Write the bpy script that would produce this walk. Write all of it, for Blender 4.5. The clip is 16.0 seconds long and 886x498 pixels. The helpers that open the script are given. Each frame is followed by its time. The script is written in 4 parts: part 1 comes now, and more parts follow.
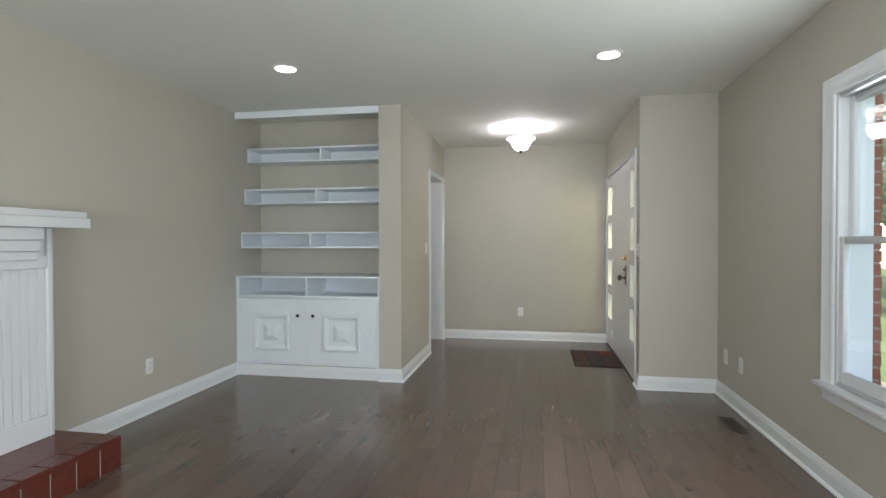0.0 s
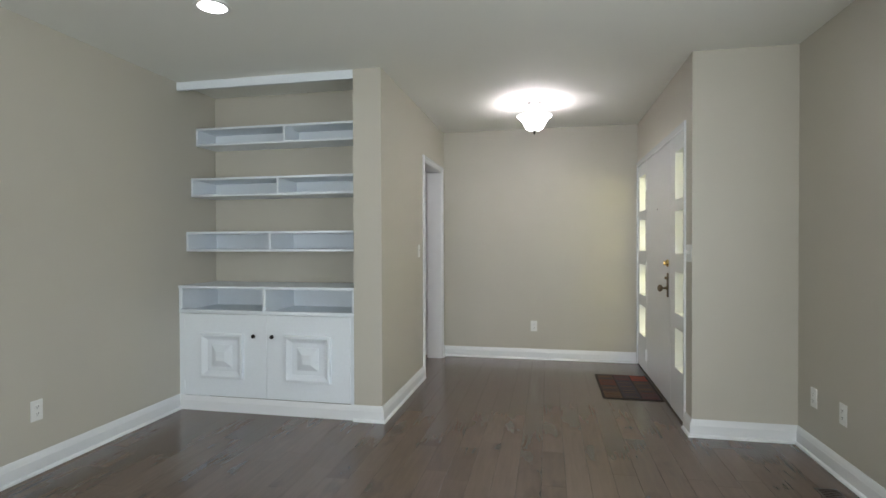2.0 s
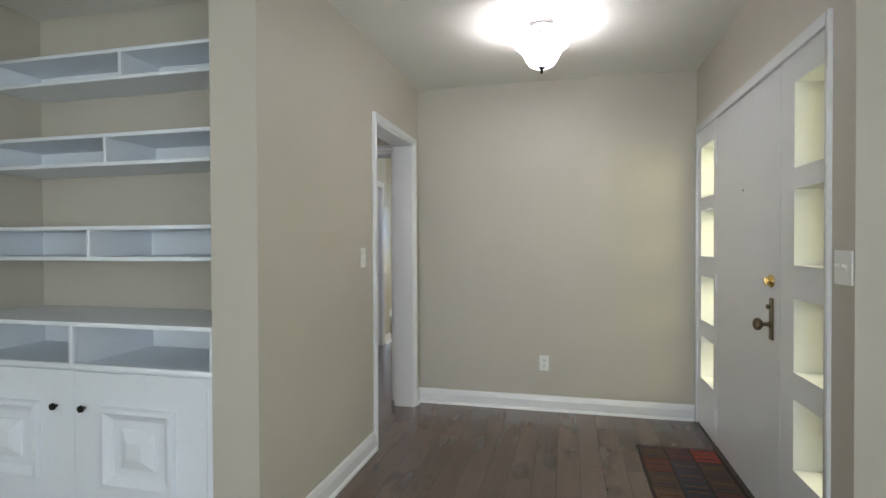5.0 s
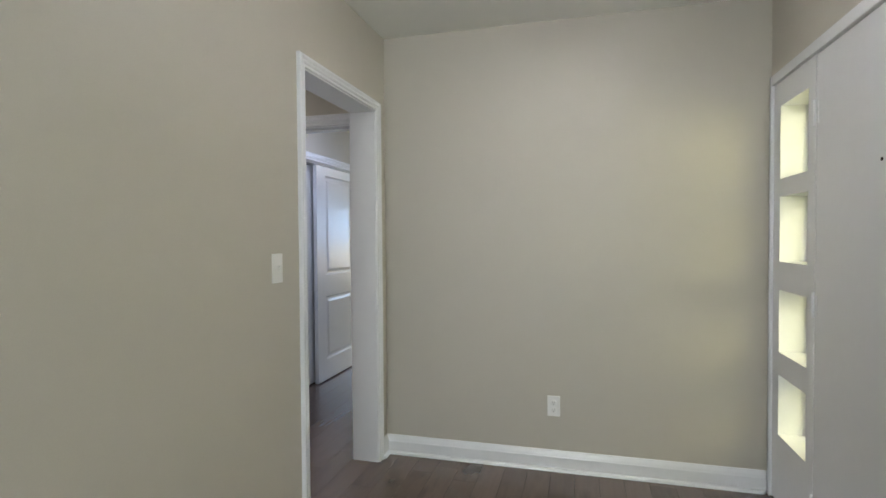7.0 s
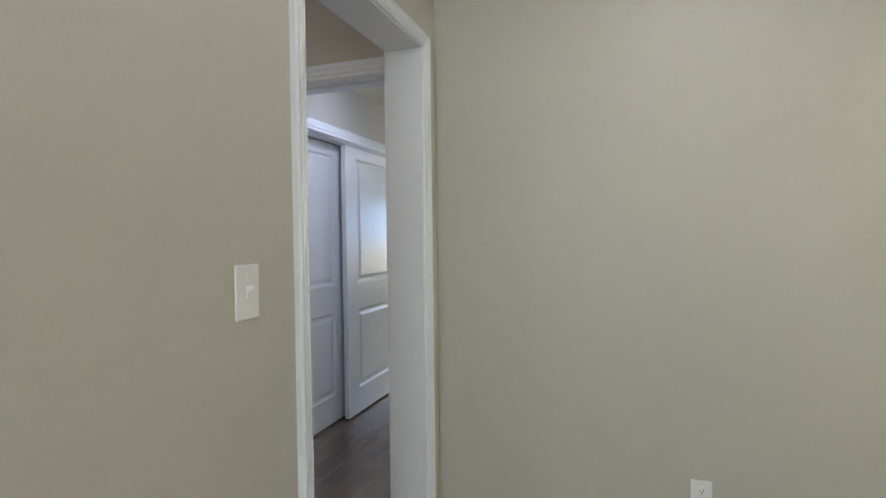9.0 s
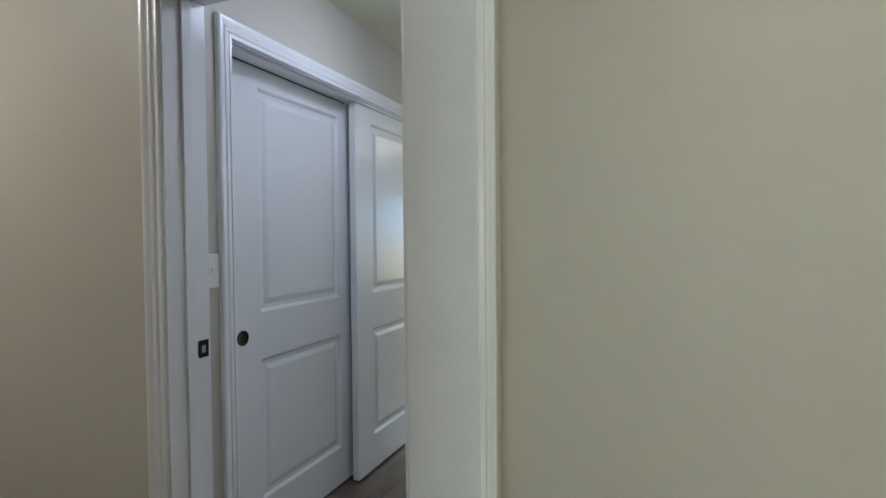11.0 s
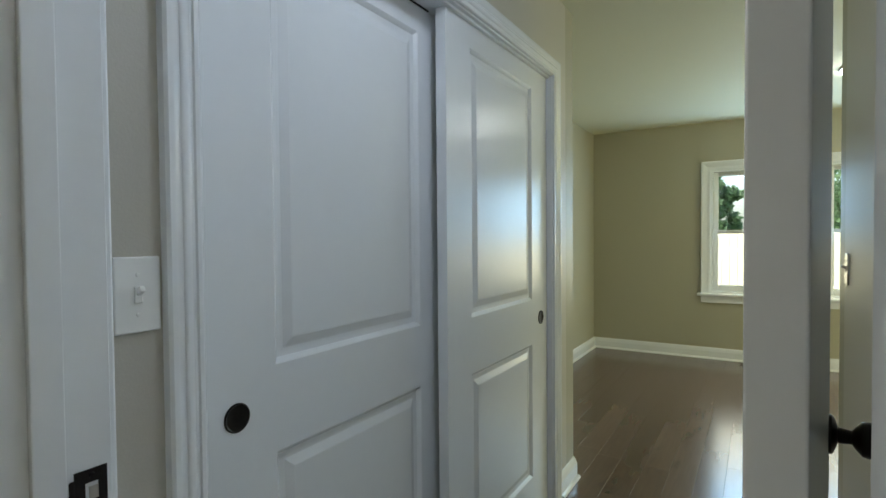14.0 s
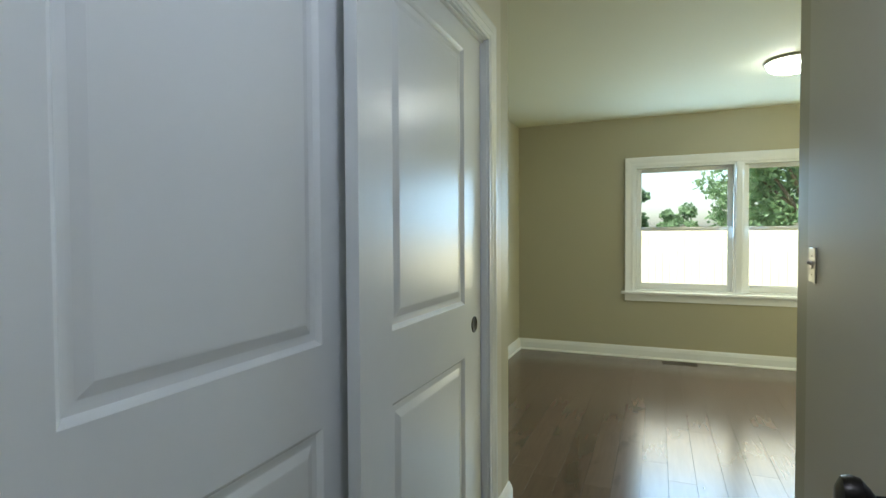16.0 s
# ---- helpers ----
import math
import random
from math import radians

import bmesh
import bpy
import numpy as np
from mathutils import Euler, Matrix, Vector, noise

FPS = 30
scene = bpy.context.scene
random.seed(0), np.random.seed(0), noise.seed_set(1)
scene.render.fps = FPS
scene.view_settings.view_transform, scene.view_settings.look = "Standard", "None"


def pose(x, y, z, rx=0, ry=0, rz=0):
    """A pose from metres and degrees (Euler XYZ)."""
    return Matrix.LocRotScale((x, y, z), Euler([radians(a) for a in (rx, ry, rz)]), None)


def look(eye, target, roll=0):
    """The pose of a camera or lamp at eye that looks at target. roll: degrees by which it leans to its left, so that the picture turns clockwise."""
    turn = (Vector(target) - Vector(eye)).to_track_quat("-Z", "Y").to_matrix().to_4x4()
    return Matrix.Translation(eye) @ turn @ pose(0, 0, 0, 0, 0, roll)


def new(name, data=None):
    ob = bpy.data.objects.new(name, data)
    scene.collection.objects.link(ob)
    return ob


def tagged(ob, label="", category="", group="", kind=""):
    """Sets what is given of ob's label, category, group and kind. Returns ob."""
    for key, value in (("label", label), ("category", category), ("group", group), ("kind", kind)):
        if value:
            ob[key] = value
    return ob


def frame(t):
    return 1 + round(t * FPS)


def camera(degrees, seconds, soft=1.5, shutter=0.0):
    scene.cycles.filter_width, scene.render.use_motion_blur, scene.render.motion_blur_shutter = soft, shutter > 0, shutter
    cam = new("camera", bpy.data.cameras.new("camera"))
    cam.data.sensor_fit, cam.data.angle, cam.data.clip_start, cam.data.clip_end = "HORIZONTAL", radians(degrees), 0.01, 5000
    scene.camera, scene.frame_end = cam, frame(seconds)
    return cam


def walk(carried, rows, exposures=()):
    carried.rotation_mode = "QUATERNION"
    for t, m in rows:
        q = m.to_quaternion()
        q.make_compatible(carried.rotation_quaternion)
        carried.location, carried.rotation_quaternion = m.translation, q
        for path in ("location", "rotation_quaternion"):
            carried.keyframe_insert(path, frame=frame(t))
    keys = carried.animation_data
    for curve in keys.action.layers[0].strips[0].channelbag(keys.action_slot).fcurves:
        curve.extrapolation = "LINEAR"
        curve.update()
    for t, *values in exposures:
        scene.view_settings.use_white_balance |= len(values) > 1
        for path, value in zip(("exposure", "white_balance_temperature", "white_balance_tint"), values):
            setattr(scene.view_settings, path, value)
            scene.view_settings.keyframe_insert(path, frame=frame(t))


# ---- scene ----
cam = camera(81.0, 16.0)
PATH = [
    (0, (0.45, -0.788, 1.261), (0.096, 1.18, 1.234), -0.1),
    (0.5, (0.44, -0.569, 1.267), (0.075, 1.397, 1.238), -0.1),
    (1, (0.437, -0.306, 1.26), (0.064, 1.658, 1.234), -0.1),
    (1.5, (0.436, -0.048, 1.27), (0.05, 1.915, 1.243), -0.2),
    (2, (0.399, 0.244, 1.263), (0.003, 2.204, 1.24), -0.2),
    (2.5, (0.406, 0.534, 1.265), (-0.004, 2.492, 1.237), -0.2),
    (3, (0.436, 0.845, 1.265), (0.01, 2.799, 1.241), -0.2),
    (3.5, (0.437, 1.123, 1.259), (-0.011, 3.072, 1.233), -0.2),
    (4, (0.418, 1.408, 1.272), (-0.045, 3.354, 1.25), -0.2),
    (4.2, (0.407, 1.513, 1.269), (-0.054, 3.459, 1.248), -0.2),
    (6.5, (0.46, 2.757, 1.309), (-0.039, 4.693, 1.266), -0.4),
    (7, (0.405, 3.01, 1.311), (-0.114, 4.941, 1.263), -0.4),
    (7.5, (0.335, 3.255, 1.304), (-0.216, 5.177, 1.259), -0.2),
    (8, (0.252, 3.482, 1.29), (-0.33, 5.395, 1.244), -0.8),
    (8.5, (0.132, 3.705, 1.297), (-0.491, 5.604, 1.247), -0.8),
    (9, (-0.007, 3.916, 1.303), (-0.667, 5.803, 1.252), -0.7),
    (11.3, (-0.481, 5.001, 1.268), (-1.28, 6.833, 1.213), -0.3),
    (11.5, (-0.516, 5.082, 1.273), (-1.341, 6.903, 1.215), -0.2),
    (12, (-0.632, 5.251, 1.261), (-1.534, 7.035, 1.206), -0.5),
    (12.5, (-0.732, 5.393, 1.255), (-1.693, 7.146, 1.21), -0.6),
    (13, (-0.826, 5.521, 1.251), (-1.822, 7.255, 1.207), -0.6),
    (13.5, (-0.924, 5.653, 1.256), (-1.951, 7.368, 1.207), -0.5),
    (14, (-1.022, 5.751, 1.241), (-2.062, 7.459, 1.192), -0.5),
    (14.5, (-1.132, 5.829, 1.243), (-2.167, 7.54, 1.195), -0.6),
    (15, (-1.2, 5.891, 1.244), (-2.169, 7.64, 1.193), -0.5),
    (15.2, (-1.209, 5.917, 1.242), (-2.134, 7.689, 1.183), 0.1),
    (15.5, (-1.2, 5.965, 1.237), (-2.055, 7.772, 1.179), -0.3),
    (16, (-1.213, 6.105, 1.214), (-1.979, 7.952, 1.16), -0.3),
]
walk(cam, [(t, look(e, g, r)) for t, e, g, r in PATH],
     [(0.0, 1.46, 6070, 17), (9.0, 1.44, 6050, 16), (11.5, 1.34, 6250, 6), (12.5, 1.3, 6300, 3), (14.0, 1.38, 6400, 0), (16.0, 1.44, 6400, 0)])

# ---- world, sun, large lights ----
world = bpy.data.worlds.new("sky")
scene.world = world
world.use_nodes = True
wn = world.node_tree
sky = wn.nodes.new("ShaderNodeTexSky")
sky.sky_type = "NISHITA"
sky.sun_disc = False
sky.sun_elevation = radians(58)
sky.sun_rotation = radians(215)
sky.dust_density = 2.5
wn.links.new(sky.outputs[0], wn.nodes["Background"].inputs[0])
wn.nodes["Background"].inputs[1].default_value = 0.15


def lamp(name, kind, energy, m, color=(1, 1, 1), size=0.1, size_y=None):
    d = bpy.data.lights.new(name, kind)
    d.energy, d.color = energy, color
    if kind == "AREA":
        d.shape, d.size, d.size_y = "RECTANGLE", size, size_y or size
    elif kind == "SUN":
        d.angle = size
    else:
        d.shadow_soft_size = size
    ob = new(name, d)
    ob.matrix_world = m
    return ob


lamp("sun", "SUN", 4.0, look((-8, -12, 22), (0, 0, 0)), (1.0, 0.95, 0.87), radians(0.5))
# daylight standing in the window openings
lamp("skylight_living", "AREA", 11, look((1.922, 1.26, 1.3), (-2, 1.26, 1.5)), (0.93, 1.0, 0.93), 1.5, 1.35)
# warm fill for the bedroom, set in an added side window out of view
lamp("fill_side", "AREA", 13, look((1.712, 10.0, 1.27), (-2, 10.0, 1.45)), (1.0, 0.90, 0.48), 1.45, 1.1)
# greenish fill aimed up at the ceiling from an added, unseen back window
lamp("fill_back", "AREA", 38, look((0.0, -3.612, 1.33), (0, 0, 2.6)), (0.92, 1.0, 0.92), 2.0, 1.35)
# sky light in the opening of window_2
lamp("skylight_bedroom", "AREA", 10.5, look((-0.53, 11.535, 1.50), (-0.53, 8.0, 1.3)), (0.46, 0.70, 1.0), 1.68, 0.64)
# warm lamp in the lower opening for light off the bright ground outside
lamp("ground_light_bedroom", "AREA", 3.6, look((-0.53, 11.535, 0.92), (-0.53, 8.0, 0.92)), (1.0, 0.88, 0.62), 1.68, 0.44)
# area lamp added outside the front door; its yellow light fills the sidelights
lamp("sidelight_fill", "AREA", 31, look((3.0, 4.55, 1.75), (1.45, 5.1, 0.7)), (1.0, 0.94, 0.44), 2.6, 1.7)


# ---- materials ----
def nodes_of(name):
    m = bpy.data.materials.new(name)
    m.use_nodes = True
    return m, m.node_tree, m.node_tree.nodes["Principled BSDF"]


def surface(name, color, rough=0.5, metal=0.0, grain=40.0, vary=0.06, bump=0.05, wear=0.0, coat=0.0, spec=0.5):
    """Paint, metal or plastic: base colour with broad and fine variation, uneven gloss and fine relief."""
    m, t, b = nodes_of(name)
    co = t.nodes.new("ShaderNodeTexCoord")
    fine = t.nodes.new("ShaderNodeTexNoise")
    fine.inputs["Scale"].default_value, fine.inputs["Detail"].default_value = grain, 6
    broad = t.nodes.new("ShaderNodeTexNoise")
    broad.inputs["Scale"].default_value, broad.inputs["Detail"].default_value = 1.7, 4
    for n in (fine, broad):
        t.links.new(co.outputs["Object"], n.inputs["Vector"])
    add = t.nodes.new("ShaderNodeMath")
    add.operation = "ADD"
    t.links.new(fine.outputs[0], add.inputs[0])
    t.links.new(broad.outputs[0], add.inputs[1])
    rng = t.nodes.new("ShaderNodeMapRange")
    rng.inputs[1].default_value, rng.inputs[2].default_value = 0.6, 1.4
    rng.inputs[3].default_value, rng.inputs[4].default_value = 1 - vary, 1 + vary
    t.links.new(add.outputs[0], rng.inputs[0])
    mul = t.nodes.new("ShaderNodeVectorMath")
    mul.operation = "SCALE"
    mul.inputs[0].default_value = color
    t.links.new(rng.outputs[0], mul.inputs["Scale"])
    t.links.new(mul.outputs[0], b.inputs["Base Color"])
    rr = t.nodes.new("ShaderNodeMapRange")
    rr.inputs[3].default_value, rr.inputs[4].default_value = max(0.02, rough - 0.07), min(1, rough + 0.07)
    t.links.new(broad.outputs[0], rr.inputs[0])
    if bump:
        t.links.new(rr.outputs[0], b.inputs["Roughness"])
    else:
        b.inputs["Roughness"].default_value = rough
    b.inputs["Metallic"].default_value = metal
    b.inputs["Coat Weight"].default_value = coat
    b.inputs["Specular IOR Level"].default_value = spec
    if bump:
        bp = t.nodes.new("ShaderNodeBump")
        bp.inputs["Strength"].default_value, bp.inputs["Distance"].default_value = bump, 0.004
        t.links.new(fine.outputs[0], bp.inputs["Height"])
        t.links.new(bp.outputs[0], b.inputs["Normal"])
    return m


def glow(name, color, strength):
    m, t, b = nodes_of(name)
    b.inputs["Base Color"].default_value = (*color, 1)
    b.inputs["Emission Color"].default_value = (*color, 1)
    b.inputs["Emission Strength"].default_value = strength
    return m


def wood_floor(name, per_object):
    """Grey-brown stained hardwood: each plank its own tone, long grain, dark streaks and knots."""
    m, t, b = nodes_of(name)
    L = t.links.new
    if per_object:
        src = t.nodes.new("ShaderNodeObjectInfo").outputs["Random"]
    else:
        src = t.nodes.new("ShaderNodeNewGeometry").outputs["Random Per Island"]
    geo = t.nodes.new("ShaderNodeNewGeometry")
    shift = t.nodes.new("ShaderNodeVectorMath")
    shift.operation = "SCALE"
    shift.inputs[0].default_value = (37.0, 91.0, 13.0)
    L(src, shift.inputs["Scale"])
    place = t.nodes.new("ShaderNodeVectorMath")
    place.operation = "ADD"
    L(geo.outputs["Position"], place.inputs[0])
    L(shift.outputs[0], place.inputs[1])
    stretch = t.nodes.new("ShaderNodeMapping")
    stretch.inputs["Scale"].default_value = (1.0, 0.09, 1.0)
    L(place.outputs[0], stretch.inputs[0])
    grain = t.nodes.new("ShaderNodeTexNoise")
    grain.inputs["Scale"].default_value, grain.inputs["Detail"].default_value, grain.inputs["Distortion"].default_value = 46, 9, 0.7
    L(stretch.outputs[0], grain.inputs["Vector"])
    blotch = t.nodes.new("ShaderNodeTexNoise")
    blotch.inputs["Scale"].default_value, blotch.inputs["Detail"].default_value = 5.5, 4
    st2 = t.nodes.new("ShaderNodeMapping")
    st2.inputs["Scale"].default_value = (1.0, 0.4, 1.0)
    L(place.outputs[0], st2.inputs[0])
    L(st2.outputs[0], blotch.inputs["Vector"])
    tone = t.nodes.new("ShaderNodeValToRGB")
    e = tone.color_ramp.elements
    e[0].position, e[0].color = 0.0, (0.110, 0.072, 0.055, 1)
    e[1].position, e[1].color = 1.0, (0.146, 0.099, 0.078, 1)
    e.new(0.5).color = (0.128, 0.085, 0.066, 1)
    L(src, tone.inputs[0])
    knots = t.nodes.new("ShaderNodeMapRange")
    knots.inputs[1].default_value, knots.inputs[2].default_value = 0.27, 0.42
    knots.inputs[3].default_value, knots.inputs[4].default_value = 0.62, 1.03
    L(blotch.outputs[0], knots.inputs[0])
    lines = t.nodes.new("ShaderNodeMapRange")
    lines.inputs[1].default_value, lines.inputs[2].default_value = 0.3, 0.7
    lines.inputs[3].default_value, lines.inputs[4].default_value = 0.92, 1.06
    L(grain.outputs[0], lines.inputs[0])
    both = t.nodes.new("ShaderNodeMath")
    both.operation = "MULTIPLY"
    L(knots.outputs[0], both.inputs[0])
    L(lines.outputs[0], both.inputs[1])
    col = t.nodes.new("ShaderNodeVectorMath")
    col.operation = "SCALE"
    L(tone.outputs[0], col.inputs[0])
    L(both.outputs[0], col.inputs["Scale"])
    L(col.outputs[0], b.inputs["Base Color"])
    rough = t.nodes.new("ShaderNodeMapRange")
    rough.inputs[3].default_value, rough.inputs[4].default_value = 0.17, 0.25
    L(blotch.outputs[0], rough.inputs[0])
    L(rough.outputs[0], b.inputs["Roughness"])
    b.inputs["Specular IOR Level"].default_value = 1.0
    return m


def foliage(name, dark, light):
    m, t, b = nodes_of(name)
    g = t.nodes.new("ShaderNodeNewGeometry")
    r = t.nodes.new("ShaderNodeValToRGB")
    r.color_ramp.elements[0].color = (*dark, 1)
    r.color_ramp.elements[1].color = (*light, 1)
    t.links.new(g.outputs["Random Per Island"], r.inputs[0])
    t.links.new(r.outputs[0], b.inputs["Base Color"])
    b.inputs["Roughness"].default_value = 0.55
    # leaves let part of the sunlight through
    thin = t.nodes.new("ShaderNodeBsdfTranslucent")
    t.links.new(r.outputs[0], thin.inputs["Color"])
    mix = t.nodes.new("ShaderNodeMixShader")
    mix.inputs[0].default_value = 0.45
    t.links.new(b.outputs[0], mix.inputs[1])
    t.links.new(thin.outputs[0], mix.inputs[2])
    t.links.new(mix.outputs[0], t.nodes["Material Output"].inputs["Surface"])
    return m


def glass(name):
    m, t, b = nodes_of(name)
    b.inputs["Base Color"].default_value = (1, 1, 1, 1)
    b.inputs["Roughness"].default_value = 0.0
    b.inputs["IOR"].default_value = 1.45
    b.inputs["Transmission Weight"].default_value = 1.0
    return m


WALL = surface("greige_wall_paint", (0.525, 0.495, 0.43), 0.48, grain=260, vary=0.025, bump=0.10)
BEDWALL = surface("olive_greige_wall_paint", (0.42, 0.395, 0.295), 0.46, grain=260, vary=0.025, bump=0.10)
DULL = surface("satin_nickel_canopy", (0.07, 0.068, 0.065), 0.45, 0.6, grain=150, vary=0.08, bump=0.03)
# cream tint holds the warm bounced light on the bedroom ceiling
CEIL_BED = surface("warm_lit_ceiling_paint", (0.70, 0.69, 0.54), 0.75, grain=200, vary=0.02, bump=0.10)
CEIL = surface("ceiling_paint", (0.84, 0.845, 0.80), 0.75, grain=200, vary=0.02, bump=0.10)
TRIM = surface("white_gloss_trim", (0.79, 0.805, 0.825), 0.22, grain=30, vary=0.015, bump=0.0)
DOORP = surface("white_satin_door", (0.755, 0.77, 0.79), 0.26, grain=25, vary=0.012, bump=0.0)
CABP = surface("white_cabinet_paint", (0.79, 0.835, 0.885), 0.4, grain=70, vary=0.03, bump=0.06)
PLASTIC = surface("white_plate_plastic", (0.82, 0.82, 0.80), 0.3, grain=30, vary=0.01, bump=0)
BRONZE = surface("oil_rubbed_bronze", (0.022, 0.018, 0.016), 0.32, 0.7, grain=120, vary=0.25, bump=0.05)
AGED = surface("aged_brass", (0.16, 0.12, 0.075), 0.36, 0.9, grain=120, vary=0.2, bump=0.06)
BRASS = surface("bright_brass", (0.75, 0.55, 0.22), 0.22, 1.0, grain=80, vary=0.08, bump=0)
NICKEL = surface("brushed_nickel", (0.55, 0.52, 0.48), 0.33, 1.0, grain=150, vary=0.08, bump=0.03)
# near-black that puts the shade of gaps, slots and wells into colour
DARK = surface("gap_shade", (0.02, 0.02, 0.02), 0.8, grain=40, vary=0.2, bump=0)
HEARTH = surface("red_glazed_hearth_brick", (0.125, 0.028, 0.020), 0.24, grain=35, vary=0.3, bump=0.12)
GROUT = surface("pale_mortar", (0.42, 0.38, 0.34), 0.9, grain=150, vary=0.15, bump=0.4)
BRICK = surface("red_facing_brick", (0.30, 0.105, 0.075), 0.85, grain=70, vary=0.3, bump=0.5)
STUCCO = surface("outer_wall", (0.45, 0.42, 0.38), 0.9, grain=60, vary=0.1, bump=0.3)
# yellow of the added backdrop, for the glow seen in the sidelights
BACKDROP = surface("yellow_backdrop_paint", (0.66, 0.60, 0.14), 0.7, grain=60, vary=0.08, bump=0.2)
GRASS = surface("lawn", (0.10, 0.16, 0.045), 0.9, grain=6, vary=0.3, bump=0.4)
FENCEW = surface("pale_cedar_board", (0.72, 0.63, 0.46), 0.8, grain=30, vary=0.12, bump=0.3)
BARK = surface("bark", (0.12, 0.09, 0.065), 0.9, grain=14, vary=0.35, bump=0.8)
VENT = surface("brown_floor_register", (0.07, 0.052, 0.042), 0.4, grain=60, vary=0.2, bump=0.1)
SUB = surface("subfloor", (0.03, 0.025, 0.02), 0.9, grain=30, vary=0.2, bump=0)
SHADE = glow("lit_frosted_glass", (1.0, 0.96, 0.93), 4.8)
CANLIGHT = glow("lit_downlight_lens", (1.0, 0.97, 0.92), 6.0)
DOME = glow("lit_dome_glass", (0.97, 0.97, 0.94), 11.0)
# bluish glow of an added fill lamp for the closet doors
DOME_FILL_COOL = glow("lit_fill_dome_cool", (0.72, 0.78, 1.0), 9.0)
# warm glow of the unseen fill lamp in the passage
DOME_FILL_WARM = glow("lit_fill_dome_warm", (1.0, 0.95, 0.90), 20.0)
GLASS = glass("window_glass")
PLANK = wood_floor("stained_hardwood", True)
PLANK_REST = wood_floor("stained_hardwood_rest", False)
LEAF = foliage("tree_leaves", (0.12, 0.20, 0.10), (0.24, 0.36, 0.19))
MATS = [surface("mat_" + n, c, 0.75, grain=90, vary=0.3, bump=0.5) for n, c in (
    ("rust", (0.12, 0.032, 0.018)), ("brown", (0.075, 0.045, 0.032)), ("slate", (0.04, 0.038, 0.05)),
    ("ochre", (0.13, 0.075, 0.034)), ("plum", (0.085, 0.04, 0.045)), ("border", (0.022, 0.015, 0.013)), ("red", (0.28, 0.045, 0.025)))]


# ---- building helpers ----
def empty_thing(name, label, category, m=Matrix(), group="", kind=""):
    ob = new(name)
    ob.empty_display_size = 0.1
    ob.matrix_world = m
    return tagged(ob, label, category, group, kind)


def link_mesh(name, bm, mat, m=None, smooth=True):
    bmesh.ops.recalc_face_normals(bm, faces=bm.faces[:])
    me = bpy.data.meshes.new(name)
    bm.to_mesh(me)
    bm.free()
    me.materials.append(mat)
    if smooth:
        me.polygons.foreach_set("use_smooth", [True] * len(me.polygons))
        me.set_sharp_from_angle(angle=radians(35))
        for p in me.polygons:
            vs = [me.vertices[i].co for i in p.vertices]
            if min((a - c).length for a, c in zip(vs, vs[1:] + vs[:1])) > 0.03:
                p.use_smooth = False
    ob = new(name, me)
    if m is not None:
        ob.matrix_world = m
    return ob


def part(name, bm, mat, parent, label="", m=None):
    ob = link_mesh(name, bm, mat)
    ob.parent = parent
    if m is not None:
        ob.matrix_local = m
    return tagged(ob, label)


def box(bm, x0, x1, y0, y1, z0, z1, bev=0.0, seg=2):
    r = bmesh.ops.create_cube(bm, size=1.0)
    vs = r["verts"]
    for v in vs:
        v.co = Vector((x0 + (v.co.x + 0.5) * (x1 - x0), y0 + (v.co.y + 0.5) * (y1 - y0), z0 + (v.co.z + 0.5) * (z1 - z0)))
    if bev:
        es = list({e for v in vs for e in v.link_edges})
        bmesh.ops.bevel(bm, geom=es, offset=bev, segments=seg, affect="EDGES", profile=0.5)
    return bm


def boxed(*a, **k):
    return box(bmesh.new(), *a, **k)


def lathe(prof, seg=32, m=Matrix(), bm=None):
    """A turned form about z from (radius, height) pairs."""
    bm = bm or bmesh.new()
    rings = []
    for r, z in prof:
        if r < 1e-5:
            rings.append([bm.verts.new(m @ Vector((0, 0, z)))])
        else:
            rings.append([bm.verts.new(m @ Vector((r * math.cos(2 * math.pi * i / seg), r * math.sin(2 * math.pi * i / seg), z))) for i in range(seg)])
    for a, b in zip(rings, rings[1:]):
        for i in range(seg):
            j = (i + 1) % seg
            f = [a[i % len(a)], a[j % len(a)], b[j % len(b)], b[i % len(b)]]
            f = list(dict.fromkeys(f))
            if len(f) > 2:
                bm.faces.new(f)
    return bm


def sweep(path, prof, closed=False, bm=None):
    """A moulding with mitred corners: path in the local x-y plane, profile of (offset to the left of the path, height z)."""
    bm = bm or bmesh.new()
    P = [Vector(p) for p in path]
    n = len(P)
    rings = []
    for i in range(n):
        a = P[i] - P[i - 1] if (i or closed) else None
        b = P[(i + 1) % n] - P[i] if (i < n - 1 or closed) else None
        da = (a or b).normalized()
        db = (b or a).normalized()
        na, nb = Vector((-da.y, da.x)), Vector((-db.y, db.x))
        mt = (na + nb).normalized()
        mt = mt / max(0.2, mt.dot(na))
        rings.append([bm.verts.new((P[i].x + mt.x * o, P[i].y + mt.y * o, h)) for o, h in prof])
    k = len(prof)
    for i in range(n if closed else n - 1):
        a, b = rings[i], rings[(i + 1) % n]
        for j in range(k):
            bm.faces.new((a[j], a[(j + 1) % k], b[(j + 1) % k], b[j]))
    if not closed:
        bm.faces.new(rings[0])
        bm.faces.new(rings[-1])
    return bm


# local frame on a wall: x along it, y out of it into the room, z up
def on_wall(x, y, z, turn):
    return pose(x, y, z, 0, 0, turn)


UPRIGHT = Matrix(((1, 0, 0, 0), (0, 0, 1, 0), (0, 1, 0, 0), (0, 0, 0, 1)))  # path (x, z) and height y


